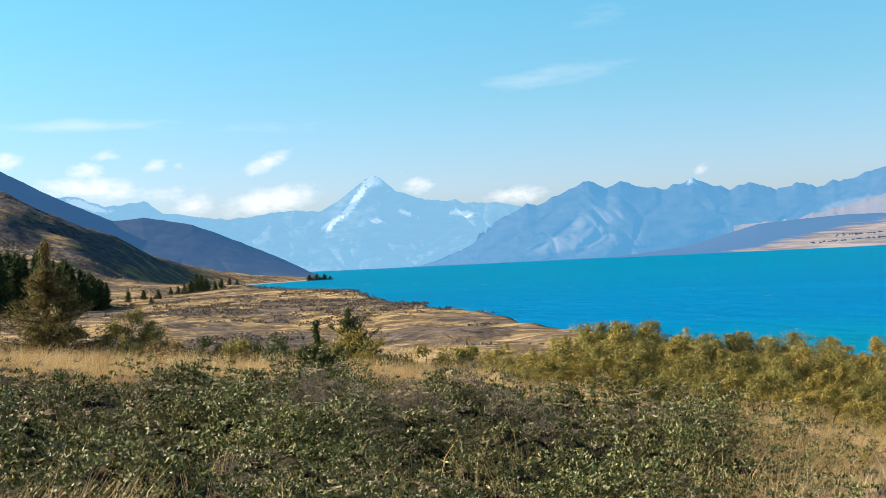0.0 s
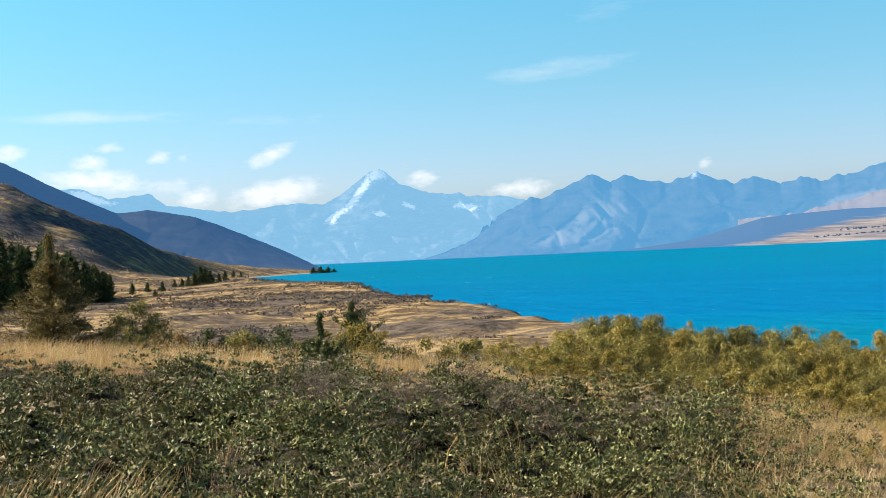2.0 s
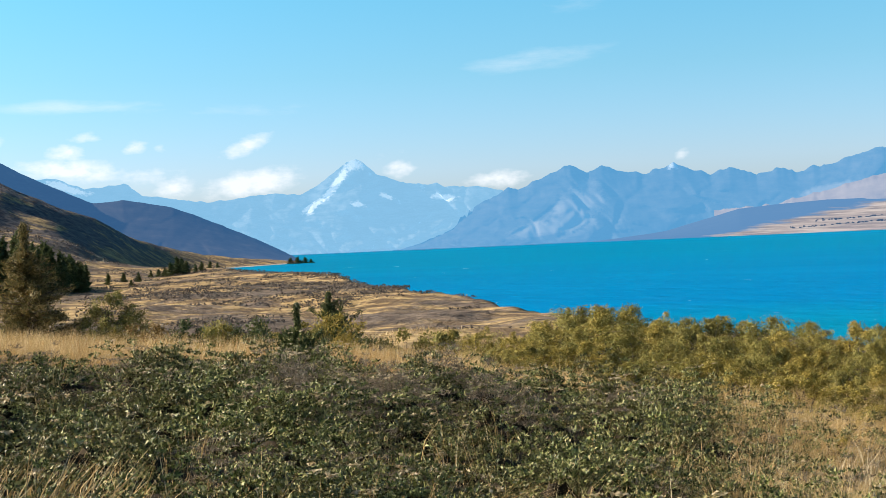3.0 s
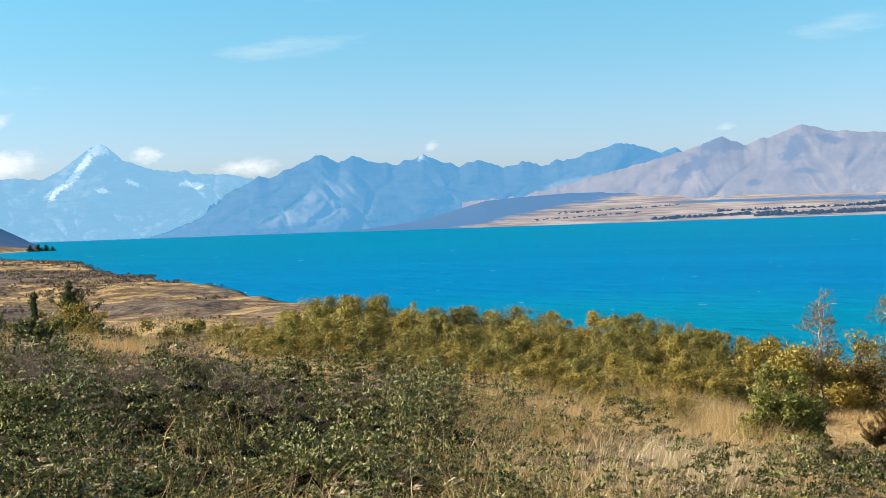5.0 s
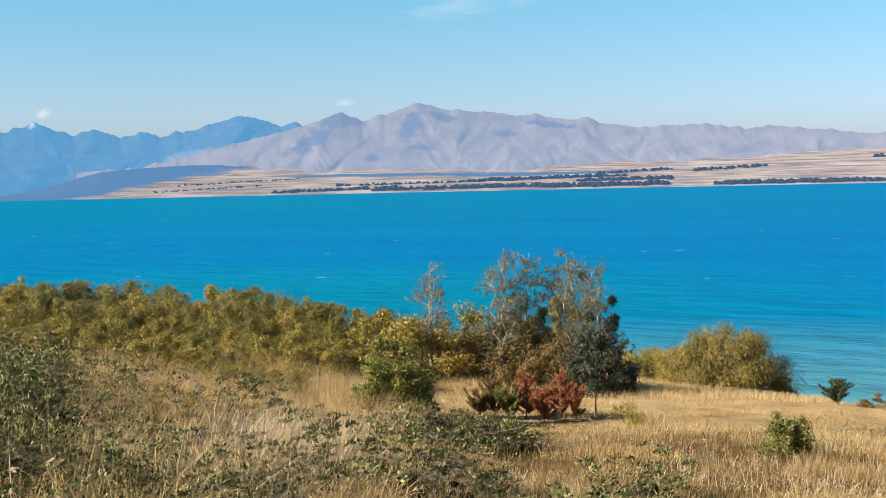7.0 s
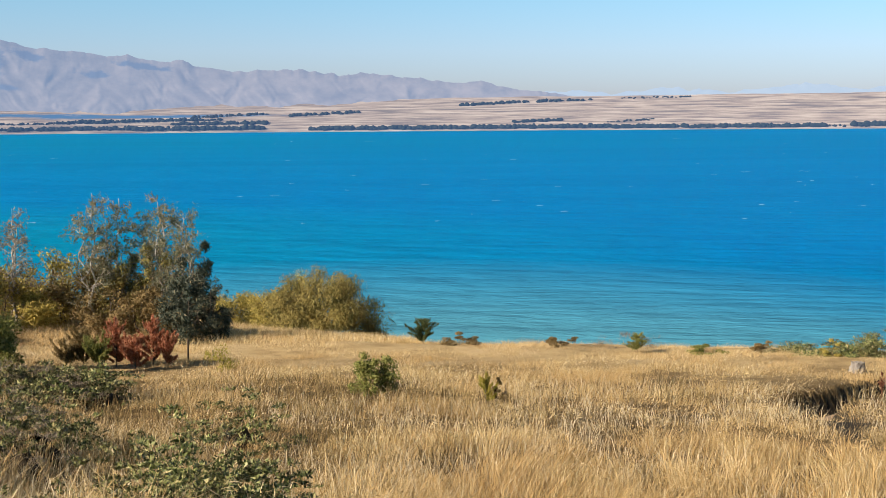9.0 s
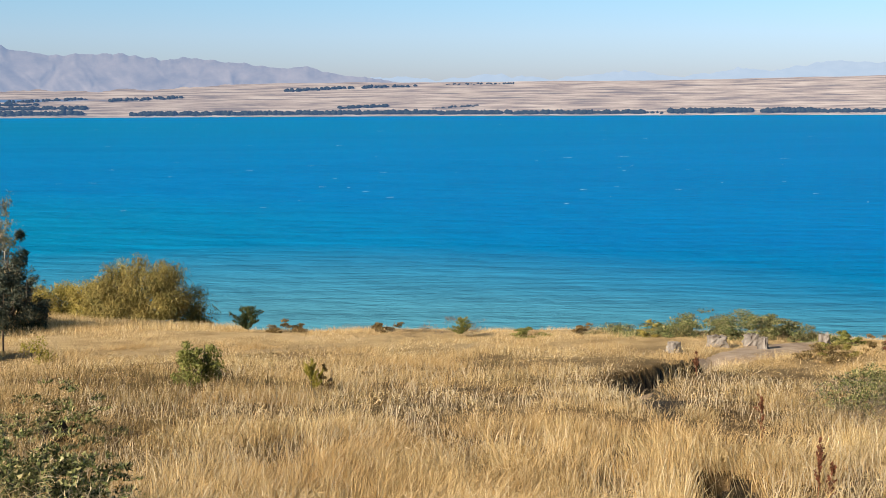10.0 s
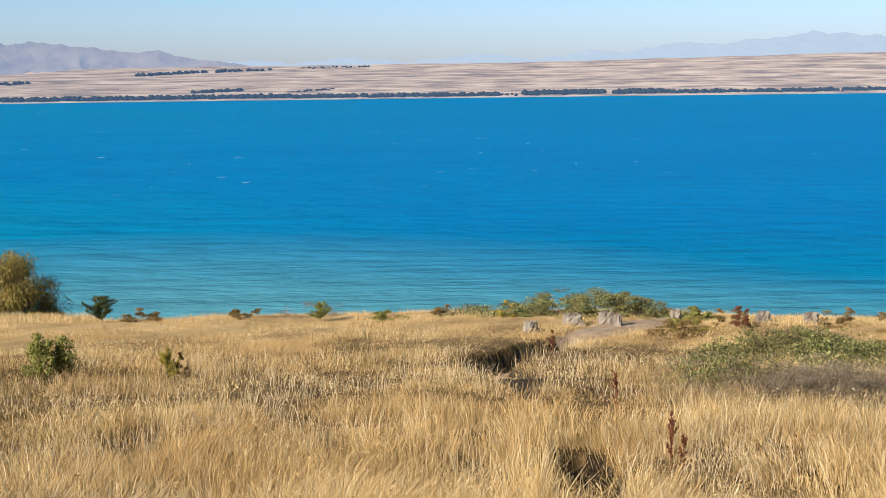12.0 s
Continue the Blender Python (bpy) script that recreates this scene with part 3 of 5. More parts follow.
# the pale zones paint the scree and its sunlit flank into the colour
far_range("backdrop_blue_range", "blue hazy rocky mountain range with pale sunlit scree", M_MID_RANGE, -2, 24, 4600, 4830,
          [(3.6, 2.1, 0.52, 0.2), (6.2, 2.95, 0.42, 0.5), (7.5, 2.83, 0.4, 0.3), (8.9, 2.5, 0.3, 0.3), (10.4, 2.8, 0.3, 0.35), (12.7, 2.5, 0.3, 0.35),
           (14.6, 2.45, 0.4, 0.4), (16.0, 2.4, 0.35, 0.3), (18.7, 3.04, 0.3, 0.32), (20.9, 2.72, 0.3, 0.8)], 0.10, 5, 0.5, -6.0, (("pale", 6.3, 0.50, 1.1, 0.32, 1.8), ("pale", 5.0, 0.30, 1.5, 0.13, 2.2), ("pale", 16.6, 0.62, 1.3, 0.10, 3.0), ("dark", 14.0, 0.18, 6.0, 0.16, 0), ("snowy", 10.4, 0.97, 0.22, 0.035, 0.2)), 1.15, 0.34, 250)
# dark zones: rock caps and knobs, and painted shading beside the summit
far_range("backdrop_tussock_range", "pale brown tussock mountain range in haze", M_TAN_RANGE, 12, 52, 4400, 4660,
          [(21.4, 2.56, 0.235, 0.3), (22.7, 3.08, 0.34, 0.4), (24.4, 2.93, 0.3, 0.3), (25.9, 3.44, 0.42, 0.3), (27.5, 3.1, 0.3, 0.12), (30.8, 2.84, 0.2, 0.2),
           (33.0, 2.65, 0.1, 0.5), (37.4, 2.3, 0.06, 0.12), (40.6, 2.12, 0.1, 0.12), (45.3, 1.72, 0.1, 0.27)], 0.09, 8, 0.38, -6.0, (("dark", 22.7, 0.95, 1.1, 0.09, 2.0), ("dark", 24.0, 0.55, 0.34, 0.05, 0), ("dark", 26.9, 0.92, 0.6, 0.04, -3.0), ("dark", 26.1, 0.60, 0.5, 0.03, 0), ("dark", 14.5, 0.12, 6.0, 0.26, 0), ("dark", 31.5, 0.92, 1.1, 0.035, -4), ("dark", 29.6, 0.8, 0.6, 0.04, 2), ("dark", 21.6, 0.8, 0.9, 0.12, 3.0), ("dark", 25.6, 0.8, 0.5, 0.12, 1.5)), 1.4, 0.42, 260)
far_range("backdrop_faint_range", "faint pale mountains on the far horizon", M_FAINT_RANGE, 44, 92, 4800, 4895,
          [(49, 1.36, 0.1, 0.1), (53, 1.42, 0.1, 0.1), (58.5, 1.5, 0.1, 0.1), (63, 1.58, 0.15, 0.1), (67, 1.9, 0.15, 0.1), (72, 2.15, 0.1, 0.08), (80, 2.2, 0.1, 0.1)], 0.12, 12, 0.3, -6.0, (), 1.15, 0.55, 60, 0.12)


PLAIN_AZ, PLAIN_EL = (-8, 7, 10, 13, 16.5, 21, 30, 47, 60, 75, 92), (-0.30, -0.29, 0.0, 0.8, 1.0, 0.98, 0.9, 1.08, 1.12, 1.3, 1.3)


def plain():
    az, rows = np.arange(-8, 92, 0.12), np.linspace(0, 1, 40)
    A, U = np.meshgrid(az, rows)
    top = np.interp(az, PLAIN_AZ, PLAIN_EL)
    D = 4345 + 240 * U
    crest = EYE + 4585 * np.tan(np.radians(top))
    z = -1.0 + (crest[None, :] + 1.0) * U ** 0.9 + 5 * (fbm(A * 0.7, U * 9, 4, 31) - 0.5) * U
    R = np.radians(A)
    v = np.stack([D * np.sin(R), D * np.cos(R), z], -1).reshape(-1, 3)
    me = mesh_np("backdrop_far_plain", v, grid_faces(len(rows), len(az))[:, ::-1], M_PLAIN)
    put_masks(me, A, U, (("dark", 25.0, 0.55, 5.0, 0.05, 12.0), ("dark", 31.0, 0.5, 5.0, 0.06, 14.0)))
    # painted shade of the terrace: near edge runs slantwise up to the flat top
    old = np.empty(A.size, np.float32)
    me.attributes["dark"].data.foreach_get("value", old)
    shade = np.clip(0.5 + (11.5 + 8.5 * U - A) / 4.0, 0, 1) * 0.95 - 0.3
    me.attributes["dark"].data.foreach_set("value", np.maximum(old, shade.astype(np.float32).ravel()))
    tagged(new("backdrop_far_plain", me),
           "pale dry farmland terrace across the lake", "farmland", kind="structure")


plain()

# ---------------------------------------------------------------- builders of growing things


def polar(az, d):
    a = np.radians(az)
    return d * np.sin(a), d * np.cos(a)


def on_ground(az, d):
    x, y = polar(np.asarray(az, float), np.asarray(d, float))
    return x, y, land_height(x, y)


def unit(v):
    return v / (np.linalg.norm(v, axis=-1, keepdims=True) + 1e-9)


def leaf_mesh(name, centre, along, length, width, mat, r, fold=0.25, level=0.0, tri=False, face=None):
    """Leaves as folded diamonds: centres, the way they point, lengths and widths."""
    n = len(centre)
    along = unit(along)
    side = unit(np.cross(along, r.normal(size=(n, 3)) + np.array([0, 0, level]) if face is None else face))
    up = np.cross(side, along)
    l, w = np.broadcast_to(length, n)[:, None], np.broadcast_to(width, n)[:, None]
    base, tip = centre - along * l * 0.5, centre + along * l * 0.5
    if tri:
        v = np.stack([base + side * w * 0.55, base - side * w * 0.55, tip], 1).reshape(-1, 3)
        return mesh_np(name, v, np.arange(3 * n).reshape(-1, 3), mat, False)
    a = centre + side * w * 0.5 + up * w * fold - along * l * 0.08
    b = centre - side * w * 0.5 + up * w * fold - along * l * 0.08
    v = np.stack([base, a, tip, b], 1).reshape(-1, 3)
    return mesh_np(name, v, np.arange(4 * n).reshape(-1, 4), mat, False)


def tube(path, radii, sides=6):
    """Vertices and faces of a tapered tube along a path."""
    path, radii = np.asarray(path, float), np.asarray(radii, float)
    t = unit(np.gradient(path, axis=0))
    ref = np.array([0.31, 0.87, 0.2])
    s = unit(np.cross(t, ref))
    b = np.cross(t, s)
    ang = np.linspace(0, 2 * np.pi, sides, endpoint=False)
    ring = s[:, None, :] * np.cos(ang)[None, :, None] + b[:, None, :] * np.sin(ang)[None, :, None]
    v = (path[:, None, :] + ring * radii[:, None, None]).reshape(-1, 3)
    return v, grid_faces(len(path), sides, True)


def tubes_mesh(name, items, mat, sides=4):
    vs, fs, k = [], [], 0
    for path, radii in items:
        v, f = tube(path, radii, sides)
        vs.append(v); fs.append(f + k)
        k += len(v)
    return mesh_np(name, np.concatenate(vs), np.concatenate(fs), mat)


def under(parent, name, me, label=""):
    ob = new(name, me)
    ob.parent = parent
    if label:
        ob["label"] = label
    return ob


def bend(p0, p1, r, sag=0.0, wig=0.08, n=6):
    t = np.linspace(0, 1, n)[:, None]
    p0, p1 = np.asarray(p0, float), np.asarray(p1, float)
    ln = np.linalg.norm(p1 - p0)
    out = p0 + (p1 - p0) * t + r.normal(0, wig * ln, (n, 3)) * np.sin(np.pi * t) * 0.5
    out[:, 2] += -sag * ln * (t[:, 0] ** 2)
    return out


def broadleaf(name, label, category, h, w, seed, mat, trunk_mat, leaves=5000, clumps=60, size=0.13, droop=0.0, stems=3, low=0.15, loose=0.16, flat=1.0, group=""):
    """A bushy tree: stems, limbs and a crown of clumped leaves with an uneven outline; droop hangs the leaves in strands."""
    r = np.random.default_rng(seed)
    root = tagged(new(name), label, category, group)
    ends, items = [], []
    for s in range(stems):
        a = r.uniform(0, 6.28)
        top = np.array([math.cos(a) * w * 0.22, math.sin(a) * w * 0.22, h * r.uniform(0.6, 0.8)])
        st = bend((math.cos(a) * w * 0.04, math.sin(a) * w * 0.04, -0.35), top, r, 0, 0.06, 8)
        items.append((st, np.linspace(0.013 * h, 0.004 * h, 8)))
        for q in range(max(3, clumps // (stems * 3))):
            i = r.integers(2, 7)
            u, th = r.uniform(-0.2, 1) ** 1.0, r.uniform(0, 6.28)
            e = np.array([math.cos(th) * w * 0.5 * math.sqrt(1 - min(0.96, u * u * 0.9)), math.sin(th) * w * 0.5 * math.sqrt(1 - min(0.96, u * u * 0.9)), h * (low + 0.12) + (h * (0.88 - low)) * max(0.02, u)])
            e *= r.uniform(0.8, 1.04, 3)
            items.append((bend(st[i], e, r, 0.05, 0.1, 4), np.linspace(0.0035 * h, 0.0012 * h, 4)))
            ends.append(e)
    ends = np.array(ends)
    more = ends[r.integers(0, len(ends), max(0, clumps - len(ends)))] * r.uniform(0.55, 1.02, (max(0, clumps - len(ends)), 3))
    ends = np.concatenate([ends, more])
    pick = r.integers(0, len(ends), leaves)
    big = r.uniform(0.6, 1.4, len(ends))[pick][:, None]
    off = unit(r.normal(size=(leaves, 3))) * (r.uniform(0, 1, (leaves, 1)) ** 0.45) * big * loose * w * np.array([1, 1, 0.75 * flat])
    c = ends[pick] + off
    c[:, 2] -= droop * h * 0.18 * r.uniform(0, 1, leaves) ** 2
    c[:, 2] = np.maximum(c[:, 2], 0.03 * h)
    along = r.normal(size=(leaves, 3)) * (1.0 - 0.6 * droop) + np.array([0, 0, -1.3 * droop + 0.25 * (1 - droop)]) + off * 0.6 / (loose * w)
    face = unit(off) * 0.9 + unit((c - np.array([0, 0, 0.35 * h])) / np.array([w, w, h])) * 0.8 + r.normal(0, 0.5, (leaves, 3))
    me = leaf_mesh("crown", c, along, size * r.uniform(0.7, 1.5, leaves) * (1 + 1.2 * droop), size * r.uniform(0.45, 0.75, leaves) * (1 - 0.6 * droop), mat, r, 0.25, 0.0, True, face)
    under(root, "trunk", tubes_mesh("trunk", items, trunk_mat))
    under(root, "crown", me)
    return root


def birch(label, h, w, seed, mat, trunk_mat, leaves, stems=2, low=0.22):
    """A slender tree: pale stems, limbs that rise and then hang at the ends, small clusters of leaves along the twigs."""
    r = np.random.default_rng(seed)
    root = tagged(new("silver_tree"), label, "tree", "shore grove")
    items, spots, ways = [], [], []
    for s in range(stems):
        a = r.uniform(0, 6.28)
        lean = w * (0.10 + 0.16 * s)
        stem = bend((0.05 * s, 0.03 * s, -0.3), (math.cos(a) * lean, math.sin(a) * lean, h * (1.0 - 0.14 * s)), r, 0, 0.05, 14)
        items.append((stem, np.linspace(0.013 * h, 0.0022 * h, 14)))
        for q in range(24):
            u = low + (0.97 - low) * (q + r.uniform(0, 1)) / 24
            i = min(13, int(round(u * 13)))
            p = stem[i]
            th = r.uniform(0, 6.28)
            ln = w * 0.5 * (0.35 + 0.65 * math.sin(math.pi * min(1.0, 0.25 + 0.75 * u))) * r.uniform(0.55, 1.1)
            limb = bend(p, p + np.array([math.cos(th) * ln, math.sin(th) * ln, ln * r.uniform(0.5, 1.15)]), r, 0.25, 0.08, 6)
            items.append((limb, np.linspace(0.0036 * h, 0.0010 * h, 6)))
            for b in range(6):
                c = limb[r.integers(2, 6)] + r.normal(0, 0.08, 3)
                e = c + r.normal(0, 0.14, 3) + np.array([math.cos(th) * 0.08, math.sin(th) * 0.08, r.uniform(-0.22, 0.12)])
                spots.append((c + e) * 0.5)
                ways.append(e - c)
    spots, ways = np.array(spots), np.array(ways)
    pick = r.integers(0, len(spots), leaves)
    c = spots[pick] + ways[pick] * r.uniform(-0.7, 0.9, (leaves, 1)) + r.normal(0, 0.05, (leaves, 3))
    along = unit(ways[pick]) * 0.5 + r.normal(0, 0.6, (leaves, 3)) + np.array([0, 0, -0.4])
    under(root, "trunk", tubes_mesh("trunk", items, trunk_mat))
    under(root, "crown", leaf_mesh("crown", c, along, 0.095 * r.uniform(0.7, 1.4, leaves), 0.05 * r.uniform(0.7, 1.3, leaves), mat, r, 0.25, 0.0, True))
    return root


def conifer(name, label, h, w, seed, mat, trunk_mat, tiers=9, arms=7, needles=3500, size=0.16, leader=0.15, ragged=0.2, category="tree", power=1.0, tilt=0.35, group=""):
    """A young pine: leader, whorls of up-curved branches and needle tufts along them."""
    r = np.random.default_rng(seed)
    root = tagged(new(name), label, category, group)
    items = [(bend((0, 0, -0.25), (r.normal(0, 0.02 * h), r.normal(0, 0.02 * h), h), r, 0, 0.015, 10), np.linspace(0.018 * h, 0.003 * h, 10))]
    pts, dirs = [], []
    for k in range(tiers):
        u = (k + 0.4) / tiers
        z = h * (0.06 + (0.94 - leader) * u)
        ln = w * 0.5 * (1 - u) ** power + 0.05 * w
        for a in range(arms):
            th = r.uniform(0, 6.28)
            l = ln * r.uniform(1 - ragged * 2, 1 + ragged)
            tip = np.array([math.cos(th) * l, math.sin(th) * l, z + l * tilt * r.uniform(0.4, 1.4)])
            br = bend((0, 0, z), tip, r, -0.1, 0.06, 3)
            items.append((br, np.linspace(0.006 * h, 0.002 * h, 3)))
            m = max(6, int(needles / (tiers * arms) * (0.4 + 1.2 * (1 - u))))
            t = r.uniform(0.15, 1.05, m) ** 0.8
            p = br[0] + (br[-1] - br[0]) * t[:, None] + r.normal(0, 0.022 * w, (m, 3))
            pts.append(p)
            dirs.append(unit(br[-1] - br[0]) + r.normal(0, 0.7, (m, 3)) + np.array([0, 0, 0.4]))
    m = needles // 12
    z = r.uniform(0.5, 1.0, m)
    pts.append(np.stack([r.normal(0, 0.02 * w, m), r.normal(0, 0.02 * w, m), z * h], 1))
    dirs.append(r.normal(0, 0.6, (m, 3)) + np.array([0, 0, 1.0]))
    p, d = np.concatenate(pts), np.concatenate(dirs)
    under(root, "trunk", tubes_mesh("trunk", items, trunk_mat, 5))
    under(root, "crown", leaf_mesh("crown", p, d, size * r.uniform(0.6, 1.3, len(p)), size * 0.13, mat, r, 0.25, 0.0, True))
    return root


def put(ob, az, d, scale=1.0, turn=0.0, sink=0.0):
    x, y, z = on_ground(az, d)
    ob.matrix_basis = pose(float(x), float(y), float(z) - sink, 0, 0, turn) @ Matrix.Diagonal((scale, scale, scale, 1))
    return ob


def again(ob, az, d, sx_=1.0, sz_=1.0, turn=0.0, sink=0.0):
    x, y, z = on_ground(az, d)
    keep = ob.scale.copy()
    ob.scale = (1, 1, 1)
    c = copy_thing(ob, pose(float(x), float(y), float(z) - sink, 0, 0, turn) @ Matrix.Diagonal((sx_, sx_, sz_, 1)))
    ob.scale = keep
    return c


def blades(name, label, x, y, h, w, lean, mat, r, wind=(0.5, 0.15), head=0.0, bent=True, spread=None):
    """Grass: bent tapering blades, some with a thicker seed head."""
    n = len(x)
    z = land_height(x, y) - 0.05
    th = r.uniform(0, 6.283, n)
    dx, dy = np.cos(th) * lean * r.uniform(0.1, 1, n) + wind[0] * lean * 0.8, np.sin(th) * lean * r.uniform(0.1, 1, n) + wind[1] * lean * 0.8
    if spread is not None:
        dx, dy = dx + spread[:, 0], dy + spread[:, 1]
    ph = r.uniform(0, 6.283, n)
    sxv, syv = np.cos(ph) * w * 0.5, np.sin(ph) * w * 0.5
    mid = 0.62
    hw = 0.8 + head * (r.uniform(0, 1, n) < 0.5)
    b0, b1 = np.stack([x - sxv, y - syv, z], 1), np.stack([x + sxv, y + syv, z], 1)
    mx, my, mz = x + dx * h * 0.35, y + dy * h * 0.35, z + h * mid
    m0, m1 = np.stack([mx - sxv * hw, my - syv * hw, mz], 1), np.stack([mx + sxv * hw, my + syv * hw, mz], 1)
    tip = np.stack([x + dx * h, y + dy * h, z + h * (1 - 0.25 * np.minimum(1, dx * dx + dy * dy))], 1)
    if not bent:
        v = np.stack([b0, b1, tip], 1).reshape(-1, 3)
        return tagged(new(name, mesh_np(name, v, np.arange(3 * n).reshape(-1, 3), mat, False)), label, "grass", kind="stuff")
    v = np.stack([b0, b1, m1, m0, tip], 1).reshape(-1, 3)
    k = np.arange(n)[:, None] * 5
    f = np.concatenate([k + np.array([[0, 1, 2]]), k + np.array([[0, 2, 3]]), k + np.array([[3, 2, 4]])])
    return tagged(new(name, mesh_np(name, v, f, mat, False)), label, "grass", kind="stuff")


def patch_noise(az, d, s, seed):
    x, y = polar(az, d)
    return fbm(x / s, y / s, 3, seed)


def shrub_zone(az, d):
    """How much briar grows at a place, 0 to 1."""
    nz = (patch_noise(az, d, 5.0, 44) - 0.5) * 2
    left = ss(2.0, -2.0, az - (np.interp(d, (12, 24, 30, 35, 46), (28, 19.5, 15, 13, 12)) + 8 * nz)) * ss(46, 42, d + 3 * nz - 0.15 * (az + 5)) * ss(11, 13, d)
    out = left
    for a, dd, wa, wd in ((25.5, 36.5, 4.2, 2.6), (28.3, 35.5, 1.8, 1.3), (19.5, 34.0, 3.6, 2.3), (26.5, 27.0, 4.0, 1.8), (30.5, 24.5, 2.0, 1.3), (35.5, 27.5, 2.5, 1.3), (34.5, 16.0, 4.0, 1.6), (18.4, 26.0, 1.8, 1.2), (22.0, 25.0, 1.7, 1.5), (27.0, 23.5, 3.0, 1.2), (22.5, 21.0, 2.5, 1.2), (71.2, 38.5, 4.4, 1.7), (73.0, 32.0, 4.5, 1.5), (62.6, 52.8, 3.2, 1.0), (66.8, 51.5, 1.0, 0.8), (59.2, 51.5, 1.3, 0.7), (38.5, 60.0, 3.0, 2.0), (52.0, 51.0, 1.2, 0.8)):
        out = np.maximum(out, ss(1.25, 0.7, np.hypot((az - a) / wa, (d - dd) / wd) + 0.35 * nz))
    return out


def bare_zone(az, d):
    """Trodden earth and the sunken track, 0 to 1."""
    track = np.where(d < 26, HOLE_AZ, np.interp(d, TRACK_D, TRACK_AZ))
    wide = np.interp(d, (14.6, 15.4, 22.0, 23.0, 31, 34, 42, 45, 50), (0.01, 0.66, 0.56, 0.01, 0.35, 0.75, 0.8, 1.3, 1.9))
    return ss(1.0, 0.6, np.abs(az - track) * d * 0.01745 / wide) * ss(53, 51, d) * ss(14.5, 16, d)


# ---------------------------------------------------------------- ground cover


def ground_cover():
    r = np.random.default_rng(101)
    # dark litter and painted shade on the soil under briar, in hole and cut
    ground_me.materials.append(M_SHADED_LITTER)
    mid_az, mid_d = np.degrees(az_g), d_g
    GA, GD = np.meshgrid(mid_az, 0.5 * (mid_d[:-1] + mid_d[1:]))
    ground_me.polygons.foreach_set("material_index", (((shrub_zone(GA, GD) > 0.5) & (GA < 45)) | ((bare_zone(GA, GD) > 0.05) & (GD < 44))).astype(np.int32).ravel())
    # briar mounds: an added dark core for inner shade, leaf sprays arching out of it
    n = 5000
    az, d = r.uniform(-23, 78, n), 12 + 42 * r.uniform(0, 1, n) ** 0.9
    az, d = np.append(az, r.uniform(57, 78, 1500)), np.append(d, r.uniform(29, 54, 1500))
    keep = (r.uniform(0, 1, len(az)) < shrub_zone(az, d)) & (patch_noise(az, d, 1.8, 63) > 0.475)
    az, d = az[keep], d[keep]
    rad = r.uniform(0.4, 1.15, len(az)) * (1 + 0.006 * d)
    hgt = rad * r.uniform(0.4, 1.0, len(az)) + 0.1 + 3.2 * (patch_noise(az, d, 2.6, 61) - 0.5)
    hgt = np.clip(hgt, 0.12, 1.6) * np.where(az > 40, np.where(d > 48, 0.5, 0.5), np.where((az > 23) & (d > 30), 0.55, 1.0))
    x, y, z = on_ground(az, d)
    ring = np.linspace(0, 2 * np.pi, 7, endpoint=False)
    heart = np.concatenate([np.stack([np.cos(ring) * s, np.sin(ring) * s, np.full(7, t)], 1) for s, t in ((1.0, -0.2), (0.85, 0.5), (0.3, 0.95))])
    low = az < 40
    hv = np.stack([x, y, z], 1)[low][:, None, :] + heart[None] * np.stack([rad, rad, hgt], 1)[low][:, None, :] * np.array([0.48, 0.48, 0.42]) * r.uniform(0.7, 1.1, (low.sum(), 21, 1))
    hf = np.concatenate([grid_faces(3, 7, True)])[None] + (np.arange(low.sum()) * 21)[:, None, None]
    tagged(new("briar_cores", mesh_np("briar_cores", hv.reshape(-1, 3), hf.reshape(-1, 4), M_SHADED_LITTER)), "dark solid cores added for shade inside the briar thickets", "twigs", kind="stuff")
    sprays, per = 30, 25
    ks = np.repeat(np.arange(len(az)), sprays)
    qs = unit(r.normal(size=(len(ks), 3)))
    qs[:, 2] = np.abs(qs[:, 2]) * 0.95 + 0.12
    tips = np.stack([x[ks], y[ks], z[ks]], 1) + qs * r.uniform(0.75, 1.12, (len(ks), 1)) * np.stack([rad[ks], rad[ks], hgt[ks]], 1)
    k = np.repeat(ks, per)
    q = np.repeat(qs, per, 0)
    sigma = (0.05 + 0.0024 * d[k])[:, None]
    off = unit(r.normal(size=q.shape)) * r.uniform(0.2, 1, (len(k), 1)) ** 0.5
    c = np.repeat(tips, per, 0) + off * sigma * np.array([1.35, 1.35, 0.5])
    sz = (0.026 + 0.00092 * d[k]) * r.uniform(0.7, 1.4, len(k)) * np.where(az[k] > 40, 0.7, 1.0)
    dry = vnoise(x * 0.6, y * 0.6, 77)[k] > np.where((az[k] > 66) & (d[k] < 36), 0.2, np.where(d[k] > 30, 0.66, 0.78))
    along = off * 0.9 + q * 0.3 + r.normal(size=q.shape) * 0.4
    face = q * 1.1 + off * 0.6 + r.normal(0, 0.35, q.shape)
    tagged(new("briar_scrub", leaf_mesh("briar_scrub", c[~dry], along[~dry], sz[~dry] * 1.4, sz[~dry] * 0.66, M_SHRUB, r, 0.25, 0.0, True, face[~dry])),
           "low tangled green briar and bramble scrub covering the slope", "shrub", kind="stuff")
    tagged(new("dead_scrub", leaf_mesh("dead_scrub", c[dry], along[dry], sz[dry] * 2.0, sz[dry] * 0.22, M_GREY, r, 0.25, 0.0, True)),
           "dead grey twiggy scrub among the green briar", "shrub", kind="stuff")
    # pale seed heads on the scrub
    sel = r.integers(0, len(az), 2600)
    sel = sel[(az[sel] < 16) & (vnoise(x[sel] * 0.45, y[sel] * 0.45, 19) > 0.55)]
    cl = np.repeat(sel, 12)
